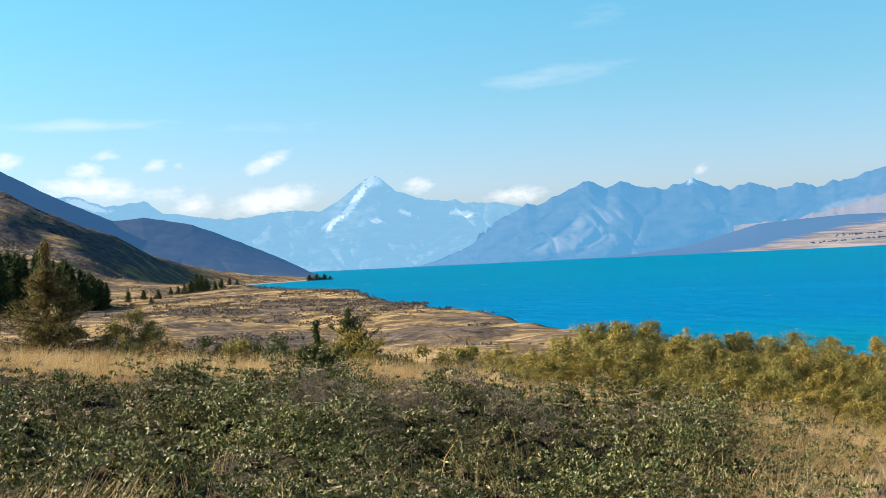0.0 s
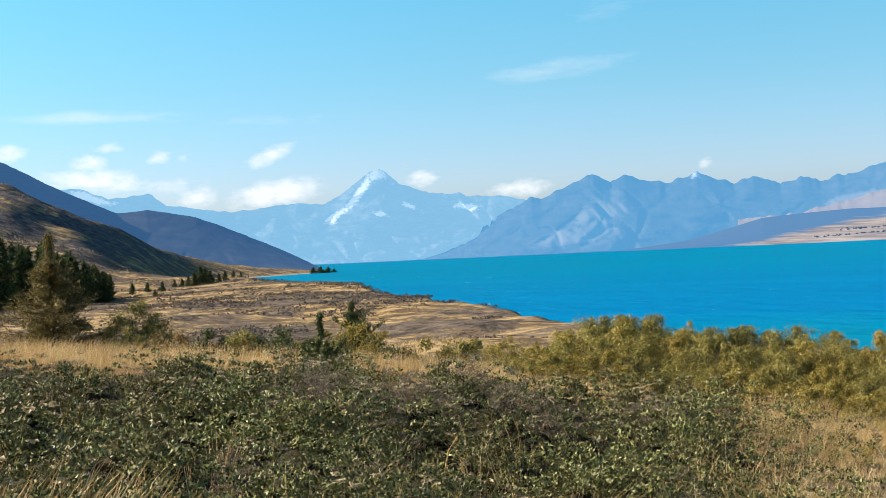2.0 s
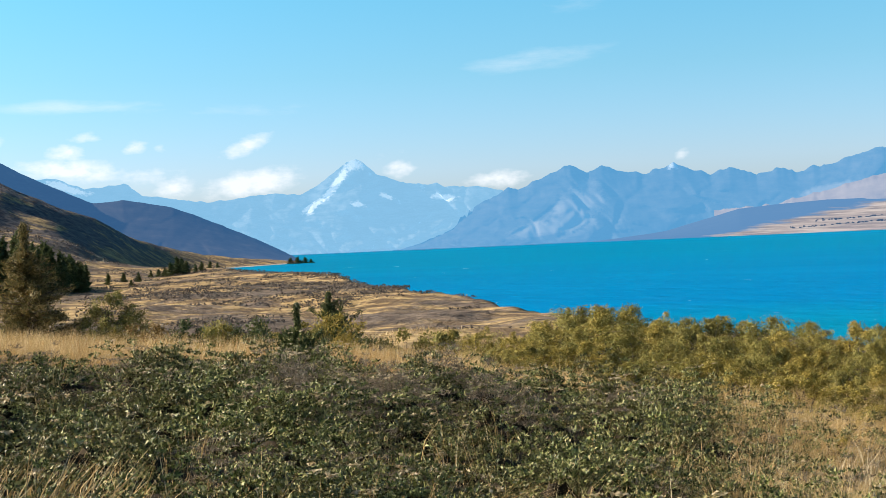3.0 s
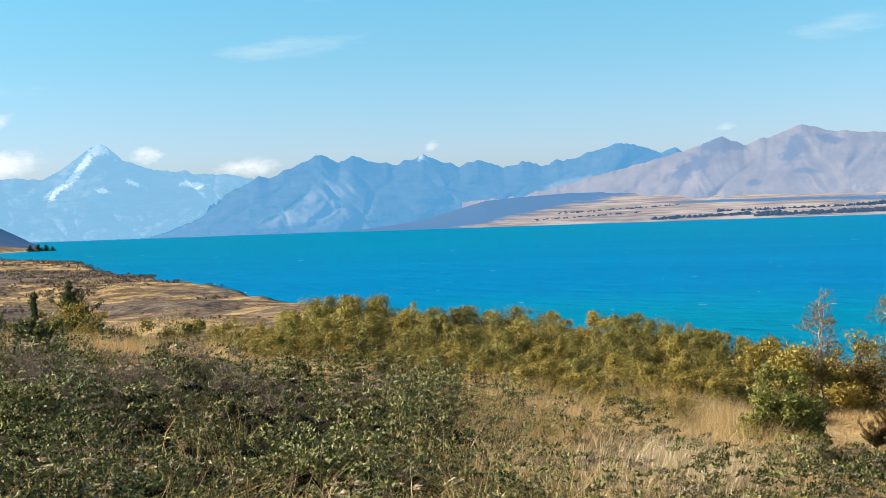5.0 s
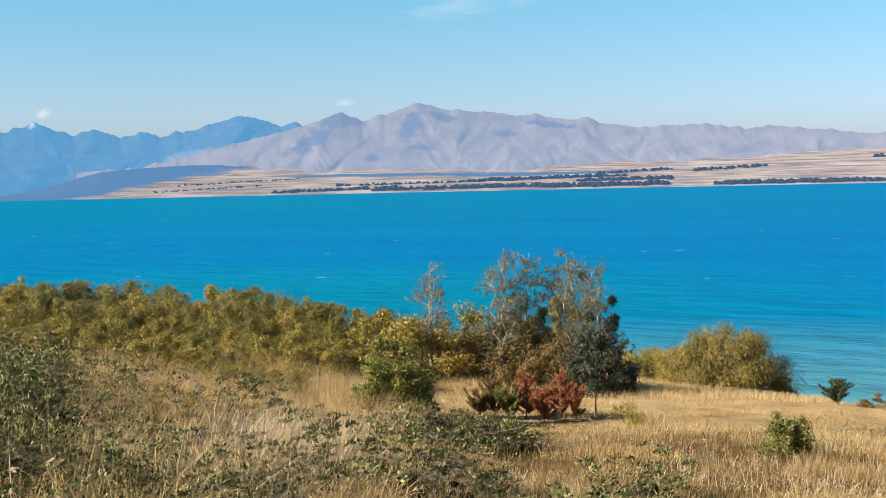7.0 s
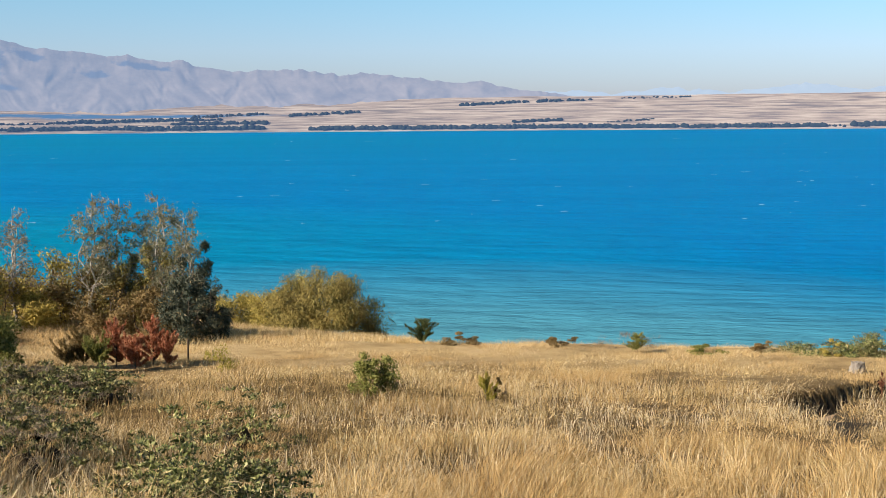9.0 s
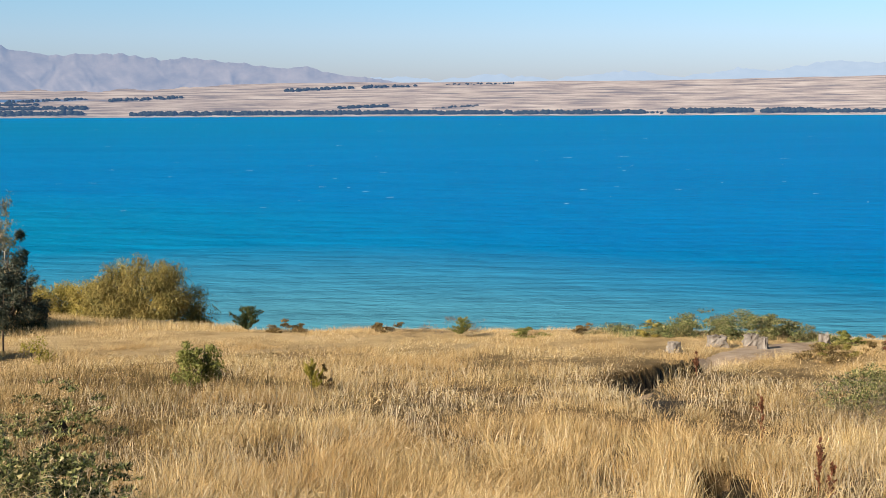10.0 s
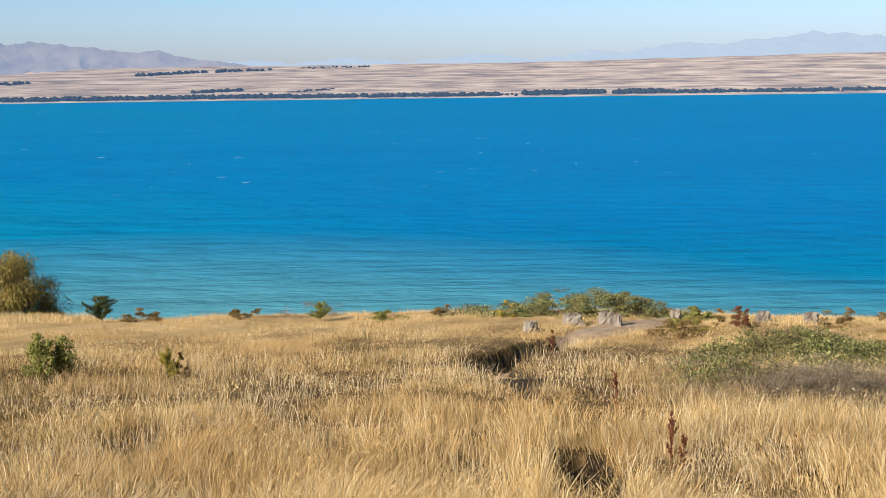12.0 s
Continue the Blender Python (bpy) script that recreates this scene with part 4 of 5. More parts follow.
    spot = np.stack([x[sel], y[sel], z[sel] + hgt[sel] * 1.08], 1) + r.normal(0, 0.25, (len(sel), 3)) * np.array([1, 1, 0.12])
    cc = np.repeat(spot, 12, 0) + r.normal(0, 0.034, (len(cl), 3)) * np.array([1, 1, 0.3])
    tagged(new("seed_heads", leaf_mesh("seed_heads", cc, r.normal(size=cc.shape) * np.array([1, 1, 0.3]), 0.062, 0.05, M_CREAM, r, 0.2, 3.0)),
           "pale fluffy seed heads standing over the briar", "seed heads", kind="stuff")
    # dry grass in tufts: bent blades close by, finer straight ones further off
    for name, tufts, per, d0, d1, coarse in (("dry_grass", 34000, 16, 10.5, 27.0, True), ("dry_grass_slope", 72000, 13, 27.0, 58.0, False)):
        ta, td = r.uniform(-23, 78, tufts), d0 + (d1 - d0) * r.uniform(0, 1, tufts)
        sh, bare = shrub_zone(ta, td), bare_zone(ta, td)
        dens = (1 - np.where(ta > 9, 0.72, 0.93) * sh) * (1 - bare) * (0.1 + 0.35 * ss(28, 36, td) + 1.0 * ss(0.38, 0.58, patch_noise(ta, td, 0.8, 91)))
        dens *= np.where((ta < 12) & (td < 46), 0.22 + 0.5 * ss(-11, -16, ta) * ss(24, 19, td), 1.0) * (1 - 0.8 * ss(12, 9, ta) * ss(44, 48, td) * ss(-1, 2, ta))
        keep = r.uniform(0, 1, tufts) < dens
        ta, td = ta[keep], td[keep]
        x0, y0 = polar(ta, td)
        big = r.uniform(0.6, 1.35, len(ta))
        tall = (0.10 + 0.58 * ss(0.34, 0.66, patch_noise(ta, td, 1.9, 93))) * big + ss(24, 14, ta) * 0.12 + 0.35 * shrub_zone(ta, td)
        tall += 0.3 * ss(10, 14, ta) * ss(27, 24, ta) * ss(24, 30, td)
        tall *= np.where(ta < 26, 1.2, np.interp(td, (0, 26, 38, 50, 60), (1.05, 0.95, 0.6, 0.4, 0.35)))
        k = np.repeat(np.arange(len(ta)), per)
        off = r.normal(0, 1, (len(k), 2)) * ((0.05 + 0.0022 * td) * big)[k][:, None]
        h = tall[k] * r.uniform(0.4, 1.15, len(k))
        w = (0.0022 + 0.00017 * td[k]) * r.uniform(0.5, 1.5, len(k))
        swirl, sweep = 9.4 * vnoise(x0 / 2.6, y0 / 2.6, 201), 0.15 + 0.75 * vnoise(x0 / 1.4 + 9, y0 / 1.4, 203) ** 2
        flow = np.stack([np.cos(swirl) * sweep, np.sin(swirl) * sweep], 1)[k]
        out = off / (np.linalg.norm(off, axis=1)[:, None] + 1e-6)
        blades(name, "tall dry golden grass in tufts bending in the wind" if coarse else "dense golden grass down to the bluff edge", x0[k] + off[:, 0], y0[k] + off[:, 1], h, w, 0.5, M_GRASS, r, (0.35, 0.05), 0.7, coarse, out * 0.4 + flow)
    # taller straw-coloured seed stalks, leaning every way
    n = 32000
    az, d = r.uniform(8, 78, n), 11 + 27 * r.uniform(0, 1, n)
    keep = (shrub_zone(az, d) < 0.8) & (bare_zone(az, d) < 0.3) & (patch_noise(az, d, 4.0, 141) > 0.42)
    az, d = az[keep], d[keep]
    x, y = polar(az, d)
    blades("seed_stalks", "pale straw seed stalks leaning over the grass", x, y, r.uniform(0.4, 0.8, len(az)) * np.interp(d, (20, 38), (1, 0.6)), (0.002 + 0.00011 * d) * r.uniform(0.6, 1.5, len(az)), 0.8, M_CREAM, r, (0.35, 0.1), 1.2)
    # loose seed tufts on the grass tops
    n = 60000
    az, d = r.uniform(12, 78, n), 11 + 35 * r.uniform(0, 1, n) ** 0.8
    keep = (shrub_zone(az, d) < 0.6) & (bare_zone(az, d) < 0.2) & (patch_noise(az, d, 0.8, 91) > 0.45)
    az, d = az[keep], d[keep]
    x, y, z = on_ground(az, d)
    top = (0.14 + 0.50 * ss(0.3, 0.7, patch_noise(az, d, 2.4, 93))) * r.uniform(0.7, 1.25, len(az)) * np.interp(d, (0, 26, 38, 50), (1.05, 0.95, 0.6, 0.4))
    tagged(new("grass_seed_tufts", leaf_mesh("grass_seed_tufts", np.stack([x, y, z + top], 1), r.normal(size=(len(az), 3)) + np.array([0.9, 0.2, 0.6]), r.uniform(0.06, 0.13, len(az)), (0.008 + 0.0003 * d) * r.uniform(0.5, 1.1, len(az)), M_GRASS, r, 0.25, 0.0, True)),
           "pale loose seed tufts on the dry grass", "seed tufts", kind="stuff")
    # brown weed stalks in patches through the grass
    n = 105000
    az, d = r.uniform(13, 78, n), 11 + 35 * r.uniform(0, 1, n)
    edge = 0.60 + 0.05 * ss(43, 47, az) * ss(24, 28, d) + 0.3 * ss(38, 41, d) * ss(26, 29, az) - 0.16 * ss(12, 15, az) * ss(27, 24, az) * ss(28, 31, d) - 0.24 * ss(9, 4, np.abs(az - 34.5)) * ss(40, 34, d) - 0.25 * ss(1.3, 0.7, np.hypot((az - 71) / 4.5, (d - 32) / 3.5)) - 0.12 * ss(50, 45, az) * ss(29, 24, d)
    keep = (patch_noise(az, d, 2.6, 131) > edge) & (bare_zone(az, d) < 0.5) & (r.uniform(0, 1, n) < 0.6)
    az, d = az[keep], d[keep]
    x, y = polar(az, d)
    blades("weed_stalks", "brown dead weed stalks in patches through the grass", x, y, r.uniform(0.25, 0.6, len(az)), (0.003 + 0.00016 * d) * r.uniform(0.6, 1.5, len(az)), 0.8, M_BROWN, r, (0.4, 0.1), 1.2)
    # the pale strip behind the scrub
    n = 34000
    az, d = r.uniform(-23, 2, n), 45 + 18 * r.uniform(0, 1, n)
    keep = patch_noise(az, d, 3.0, 96) > 0.40
    az, d = az[keep], d[keep]
    x, y = polar(az, d)
    blades("grass_strip", "tall pale dry grass along the edge of the scrub", x, y, r.uniform(0.55, 1.25, len(az)), (0.00035 * d) * r.uniform(0.6, 1.3, len(az)), 0.8, M_GRASS, r, (0.3, 0.1), 0.8, False)
    # grass over the middle ground
    n = 60000
    az, d = r.uniform(-22, 8, n), 47 + 110 * r.uniform(0, 1, n) ** 1.6
    keep = patch_noise(az, d, 9, 95) > 0.42
    az, d = az[keep], d[keep]
    x, y = polar(az, d)
    blades("dry_grass_far", "pale dry grass strip beyond the scrub", x, y, r.uniform(0.25, 0.7, len(az)) * np.interp(d, (50, 90, 300), (1, 0.8, 0.55)), (0.0004 * d) * r.uniform(0.6, 1.3, len(az)), 0.9, M_GRASS, r, (0.3, 0.1), 0.8, False)
    n = 42000
    az, d = r.uniform(22, 43, n), 54 + 26 * r.uniform(0, 1, n)
    x, y = polar(az, d)
    blades("terrace_grass", "short dry grass over the terrace above the beach", x, y, r.uniform(0.2, 0.5, n), 0.0003 * d * r.uniform(0.6, 1.3, n), 0.8, M_GRASS, r, (0.3, 0.1), 0.8, False)
    # dark rank grass down in the hole
    n = 160
    az, d = r.uniform(HOLE_AZ - 1.6, HOLE_AZ + 1.6, n), r.uniform(16.8, 22.0, n)
    x, y = polar(az, d)
    blades("hole_grass", "dark rank grass in the washed-out hole", x, y, r.uniform(0.25, 0.6, n), r.uniform(0.006, 0.012, n), 0.9, M_BROWN, r, (0.2, 0.1), 0.3)
    # a tall fringe of grass added on the sunny lip to shade the hole
    n = 900
    az, d = HOLE_AZ - r.uniform(1.7, 3.6, n), r.uniform(16.2, 22.6, n)
    x, y = polar(az, d)
    blades("hole_fringe", "tall dry grass on the lip of the hole", x, y, r.uniform(0.5, 0.95, n), r.uniform(0.005, 0.010, n), 0.35, M_GRASS, r, (0.5, 0.1), 0.6)
    # long pale stalks arching over the briar close by
    n = 420
    az, d = r.uniform(-20, -11.5, n), r.uniform(11.2, 15.5, n)
    keep = r.uniform(0, 1, n) < ss(-10.5, -16, az)
    x, y = polar(az[keep], d[keep])
    blades("tall_stalks", "long pale dry grass stalks leaning over the briar", x, y, r.uniform(0.6, 1.35, len(x)), r.uniform(0.006, 0.012, len(x)), 0.35, M_GRASS, r, (1.1, 0.2), 0.9)
    # pale plumes
    n = 2000
    az, d = r.normal(20.8, 2.0, n), r.normal(28, 2.6, n)
    x, y = polar(az, d)
    blades("plume_grass", "pale feathery grass plumes", x, y, r.uniform(0.7, 1.35, n), r.uniform(0.007, 0.016, n), 0.8, M_CREAM, r, (0.6, 0.2), 0.5)
    # dark low scrub over the hills and terraces behind
    n = 85000
    az, d = r.uniform(-22, 7, n), 75 + 1000 * r.uniform(0, 1, n) ** 1.8
    x, y, z = on_ground(az, d)
    keep = (fbm(x / 42, y / 42, 5, 97, 0.66) > 0.50) & (z > 2.0)
    x, y, z, d = x[keep], y[keep], z[keep], d[keep]
    per = 5
    k = np.repeat(np.arange(len(x)), per)
    rad = (0.15 + 0.75 * r.uniform(0, 1, len(x)) ** 2.5) * (1 + d / 500)
    q = unit(r.normal(size=(len(k), 3)))
    q[:, 2] = np.abs(q[:, 2]) * 0.4
    c = np.stack([x[k], y[k], z[k]], 1) + q * rad[k][:, None]
    tagged(new("hill_scrub", leaf_mesh("hill_scrub", c, r.normal(size=q.shape), rad[k] * 0.55, rad[k] * 0.34, M_SCRUB, r, 0.25, 1.0, True)),
           "dark low matagouri scrub scattered over the dry terraces", "shrub", kind="stuff")


ground_cover()

# ---------------------------------------------------------------- trees and bushes


def top_height(az, d, dep):
    """Height over the ground of a top seen dep degrees under the eye's level."""
    return EYE - d * math.tan(radians(dep)) - float(on_ground(az, d)[2])


bush_kinds = [
    broadleaf("willow_bush", "olive-yellow bushy willow on the lake terrace", "bush", 4.0, 4.6, 11, M_WILLOW, M_BARK, 9500, 84, 0.115, 0.55, 4, -0.08, 0.105, 0.9, group="willow bushes"),
    broadleaf("willow_bush", "olive-yellow bushy willow on the lake terrace", "bush", 4.0, 4.0, 12, M_GREENWILLOW, M_BARK, 9500, 80, 0.115, 0.65, 3, -0.08, 0.105, 0.9, group="willow bushes"),
    broadleaf("willow_bush", "dark olive rounded willow on the lake terrace", "bush", 4.0, 5.2, 13, M_GREENWILLOW, M_BARK, 9500, 90, 0.115, 0.5, 4, -0.08, 0.10, 0.9, group="willow bushes"),
    broadleaf("willow_bush", "olive-yellow bushy willow on the lake terrace", "bush", 4.0, 4.4, 14, M_WILLOW, M_BARK, 9500, 84, 0.115, 0.45, 5, -0.08, 0.105, 0.9, group="willow bushes"),
]
TOPS_AZ, TOPS_DEP = (-1, 0, 2.4, 5.6, 7.0, 8.9, 10.5, 13.3, 15.2, 17.3, 19.7, 21.8, 23.9, 26), (3.1, 3.03, 3.25, 2.8, 2.62, 3.04, 3.26, 3.49, 3.83, 3.89, 3.83, 4.35, 4.97, 5.4)
rb = random.Random(5)
used = set()
for d0, a0, a1, step, extra in ((98, 5.3, 24.5, 1.3, 0.0), (82, 2.0, 26.0, 1.5, 0.3), (68, -1.0, 26.5, 1.7, 0.85), (57, 3.0, 25.0, 1.9, 1.5), (52, 8.0, 25.0, 1.9, 2.1), (48, 11.0, 24.0, 2.2, 3.2)):
    a = a0
    while a < a1:
        d = d0 + rb.uniform(-5, 5)
        dep = float(np.interp(a, TOPS_AZ, TOPS_DEP)) + extra + rb.uniform(-0.1, 0.35)
        h = top_height(a, d, dep)
        if h > 1.0:
            i = rb.randrange(4)
            s = h / 4.0
            wide = min(1.7, max(0.7, s * rb.uniform(1.1, 1.5)))
            if i not in used:
                used.add(i)
                b = bush_kinds[i]
                b.matrix_basis = pose(*[float(v) for v in on_ground(a, d)], 0, 0, rb.uniform(0, 360)) @ Matrix.Diagonal((wide, wide, s, 1))
            else:
                again(bush_kinds[i], a, d, wide, s, rb.uniform(0, 360))
        a += step * rb.uniform(0.7, 1.3)

# trees beyond the scrub on the shore side
put(conifer("scraggly_conifer", "scraggly brownish-green conifer with a thin bare leader", 7.2, 6.0, 21, M_TAWNY, M_BARK, 13, 11, 17000, 0.34, 0.2, 0.3, "tree", 0.75, 0.1), -16.2, 72)
put(broadleaf("round_bush", "round dark olive bush on the grassy edge", "bush", 4.0, 3.8, 22, M_GREENWILLOW, M_BARK, 12000, 110, 0.11, 0.6, 4, 0.0, 0.12), -12.9, 70)
put(broadleaf("low_brown_bush", "low brown twiggy bush on the grassy edge", "bush", 2.0, 3.2, 23, M_BROWN, M_BARK, 2200, 40, 0.12, 0.0, 4, 0.05, 0.17), -11.3, 66)
put(conifer("young_pine", "young dark green pine with a tall leader", 2.5, 2.0, 24, M_PINE, M_BARK, 6, 8, 7000, 0.24, 0.42, 0.2, "tree", 0.7, 0.7), -5.45, 45)
put(conifer("bushy_pine", "bushy dark green young pine", 3.3, 2.6, 25, M_PINE, M_BARK, 9, 8, 7000, 0.26, 0.16, 0.4, "tree", 0.6, 0.5), -4.1, 60)
put(broadleaf("olive_bush", "olive bush beside the young pine", "bush", 2.5, 3.2, 26, M_WILLOW, M_BARK, 5000, 60, 0.11, 0.3, 4, 0.0, 0.13), -3.9, 57)

for i, (a, d, h, w) in enumerate([(-10.2, 60, 1.7, 2.6), (-8.9, 58, 1.7, 2.4), (-7.6, 60, 1.9, 2.6), (-6.5, 57, 1.9, 2.4), (-5.0, 57, 1.8, 2.2), (-2.6, 62, 1.7, 2.4), (-9.6, 66, 2.0, 2.6), (-7.0, 65, 2.1, 2.6), (-1.0, 60, 1.9, 2.6), (0.5, 62, 2.2, 2.8)]):
    put(broadleaf("dark_low_bush", "low spreading dark green bush behind the dry grass", "bush", h, w, 140 + i, M_GREENWILLOW if i % 3 == 1 or i > 7 else M_PINE, M_BARK, 3200, 40, 0.11, 0.1, 5, -0.05, 0.13, group="low bushes"), a, d)

# birches and what grows round them
for i, (a, d, dep, w, n) in enumerate([(26.45, 60, 3.25, 2.0, 2200), (29.5, 60, 2.72, 2.4, 3200), (30.5, 61, 2.95, 2.4, 3600), (31.5, 61, 3.5, 2.5, 4000), (32.25, 60, 3.12, 2.4, 4400), (33.3, 59, 3.5, 2.6, 5200)]):
    put(birch("slender pale-barked tree with thin grey-green leaves", top_height(a, d, dep), w, 40 + i, M_BIRCH if i else M_GREY, M_PALEBARK, n), a, d, 1.0, 47 * i)
for i, (a, d, dep, w, n) in enumerate([(33.5, 58.5, 4.7, 2.8, 11000), (32.3, 60, 4.7, 3.0, 9000), (30.7, 61, 5.1, 3.2, 9000), (34.0, 57.5, 6.0, 2.4, 8000)]):
    put(broadleaf("grey_tree", "dense olive-brown tree in the grove" if i in (1, 2) else "dense dark grey-green tree in the grove", "tree", top_height(a, d, dep), w, 47 + i, M_OLDWILLOW if i in (1, 2) else M_TEAL, M_BARK, n, 80, 0.10, 0.3, 3, -0.08, 0.11, group="shore grove"), a, d, 1.0, 61 * i)
for i, (a, d, dep, w) in enumerate([(24.6, 62, 5.2, 4.4), (27.2, 63, 4.6, 4.8), (28.6, 62, 4.9, 4.4), (26.0, 59, 5.6, 4.2), (30.2, 64, 5.4, 4.0)]):
    put(broadleaf("brown_bush", "brown-leaved bush in front of the lake", "bush", top_height(a, d, dep), w, 60 + i, M_BROWN if i in (2, 4) else M_WILLOW, M_BARK, 8000, 70, 0.12, 0.2, 4, -0.06, 0.13), a, d)
put(broadleaf("green_bush", "rounded bright green bush in dry grass", "bush", top_height(25.0, 43, 6.5), 2.7, 66, M_OLIVE, M_BARK, 24000, 120, 0.10, 0.1, 6, -0.08, 0.13), 25.0, 43)
for i, (a, d, h, w) in enumerate([(33.2, 56.5, 2.3, 3.0), (31.6, 58, 2.2, 3.2), (30.0, 58.5, 2.0, 2.8)]):
    put(broadleaf("dark_undergrowth", "dark bush at the foot of the grove", "bush", h, w, 120 + i, M_BROWN if i else M_TEAL, M_BARK, 6000, 60, 0.10, 0.2, 5, -0.1, 0.13, group="grove undergrowth"), a, d)
RED = [(30.5, 46, 7.75, 0.9, M_RED), (32.0, 46, 7.7, 0.95, M_RED), (29.2, 46, 8.15, 1.0, M_BROWN), (31.3, 45, 8.5, 0.9, M_RED), (29.8, 45.5, 8.8, 1.0, M_OLIVE), (32.6, 45.5, 8.4, 0.8, M_RED), (28.6, 45.5, 8.9, 0.9, M_BROWN)]
for i, (a, d, dep, w, mt) in enumerate(RED):
    put(conifer("rusty_pine_sapling", "rust-red dying pine sapling in dry grass" if mt is M_RED else "brownish-green pine sapling in dry grass", top_height(a, d, dep), w, 70 + i, mt, M_BARK, 8, 6, 6500, 0.13, 0.2, 0.25, "sapling", 0.45, 1.1, "pine saplings"), a, d)

# the weeping willow at the meadow's end
put(broadleaf("weeping_willow", "large round olive-yellow weeping willow above the beach", "tree", top_height(38.7, 78, 6.0), 7.2, 81, M_OLDWILLOW, M_BARK, 46000, 230, 0.11, 0.62, 6, -0.1, 0.105), 38.7, 78)
for i, (a, d, dep, w) in enumerate([(36.8, 80, 6.75, 4.6), (35.1, 81, 7.0, 4.2), (37.6, 84, 6.15, 4.0)]):
    put(broadleaf("willow_thicket", "yellow-green willow thicket beside the weeping willow", "bush", top_height(a, d, dep), w, 84 + i, M_WILLOW, M_BARK, 13000, 90, 0.10, 0.5, 4, 0.02, 0.16), a, d)

# small growth on the meadow
put(conifer("pine_seedling", "small dark green pine on the bluff edge", 1.0, 1.1, 90, M_PINE, M_BARK, 5, 8, 3200, 0.15, 0.1, 0.3, "sapling", 0.4, 0.6), 43.15, 54)
put(broadleaf("green_shrub", "small green shrub in golden grass", "shrub", 1.45, 1.25, 91, M_OLIVE, M_BARK, 4500, 46, 0.07, 0, 3, 0.05, 0.16), 41.2, 35)
put(conifer("yellow_pine_seedling", "small yellow-green pine seedling in grass", 0.85, 0.5, 92, M_YELLOW, M_BARK, 4, 6, 1800, 0.10, 0.2, 0.2, "sapling", 0.4, 1.2), 46.0, 33.5)
put(broadleaf("yellow_shrub", "small yellow shrub in dry grass", "shrub", 0.9, 1.0, 93, M_YELLOW, M_BARK, 700, 24, 0.07, 0, 3, 0.05, 0.2), 34.7, 44)
put(broadleaf("yellow_shrub", "small yellow shrub in dry grass", "shrub", 0.9, 0.7, 94, M_YELLOW, M_BARK, 500, 20, 0.06, 0, 3, 0.05, 0.2), 16.6, 33)
put(conifer("pine_seedling", "small green pine seedling on the bluff edge", 0.7, 0.8, 95, M_OLIVE, M_BARK, 4, 7, 2000, 0.12, 0.1, 0.3, "sapling", 0.4, 0.6), 52.1, 51)
for i, (a, d, h, w, mt) in enumerate([(46.7, 33.7, 0.95, 0.5, M_BROWN), (49.0, 52, 0.7, 1.2, M_BROWN), (55.0, 51, 0.55, 1.3, M_OLIVE), (69.2, 48.5, 0.9, 1.2, M_BROWN), (67.0, 45.0, 0.8, 1.9, M_BROWN), (69.7, 47.5, 1.0, 0.7, M_DOCK), (75.5, 47.5, 1.0, 1.0, M_BROWN), (60.0, 51, 0.8, 0.9, M_WILLOW), (44.7, 53, 0.6, 1.5, M_BROWN), (57.3, 51.5, 0.5, 1.0, M_BROWN), (68.0, 51.5, 0.6, 1.2, M_OLIVE), (73.5, 49, 0.9, 1.3, M_BROWN), (62.2, 52.4, 0.9, 3.2, M_SHRUB), (63.8, 52.2, 1.05, 3.2, M_SHRUB), (60.8, 52.0, 0.7, 2.6, M_SHRUB), (65.6, 52.2, 0.85, 2.4, M_SHRUB), (64.7, 52.8, 1.0, 2.6, M_SHRUB), (67.5, 47, 0.7, 1.5, M_GREENWILLOW)]):
    put(broadleaf("low_shrub", "low twiggy shrub in the dry grass", "shrub", h * 0.8, w, 100 + i, mt, M_BARK, 5200 if mt is M_SHRUB else 2600, 60 if mt is M_SHRUB else 34, 0.06, 0, 4, -0.25 if mt is M_SHRUB else -0.05, 0.11, 0.45, group="meadow shrubs"), a, d)


def dock(az, d, h, seed):
    """A dried dock: one upright stalk with dark seed clusters."""
    r = np.random.default_rng(seed)
    root = tagged(new("dock_stalk"), "dried dark red-brown dock stalk in golden grass", "weed", "dock stalks")
    st = bend((0, 0, -0.1), (0.05, 0.02, h), r, 0, 0.03, 8)
    under(root, "stalk", tubes_mesh("stalk", [(st, np.linspace(0.014, 0.006, 8))], M_DOCK, 4))
    for k in range(15):
        u = r.uniform(0.3, 0.98)
        p = st[0] + (st[-1] - st[0]) * u
        e = p + np.array([r.normal(0, 0.055), r.normal(0, 0.055), 0.13]) * (1.25 - 0.5 * u)
        side = under(root, "branch", tubes_mesh("branch", [(bend(p, e, r, 0, 0.05, 4), np.linspace(0.004, 0.002, 4))], M_DOCK, 4))
        c = p + (e - p) * r.uniform(0, 1, (20, 1)) + r.normal(0, 0.010, (20, 3))
        under(side, "seed_head", leaf_mesh("seed_head", c, r.normal(size=c.shape), 0.045, 0.034, M_DOCK, r))
    put(root, az, d)


for i, (a, d, h) in enumerate([(64.9, 27.0, 1.15), (67.4, 21.3, 1.1), (67.9, 21.0, 0.75), (62.0, 38, 0.8)]):
    dock(a, d, h * 0.85, 200 + i)


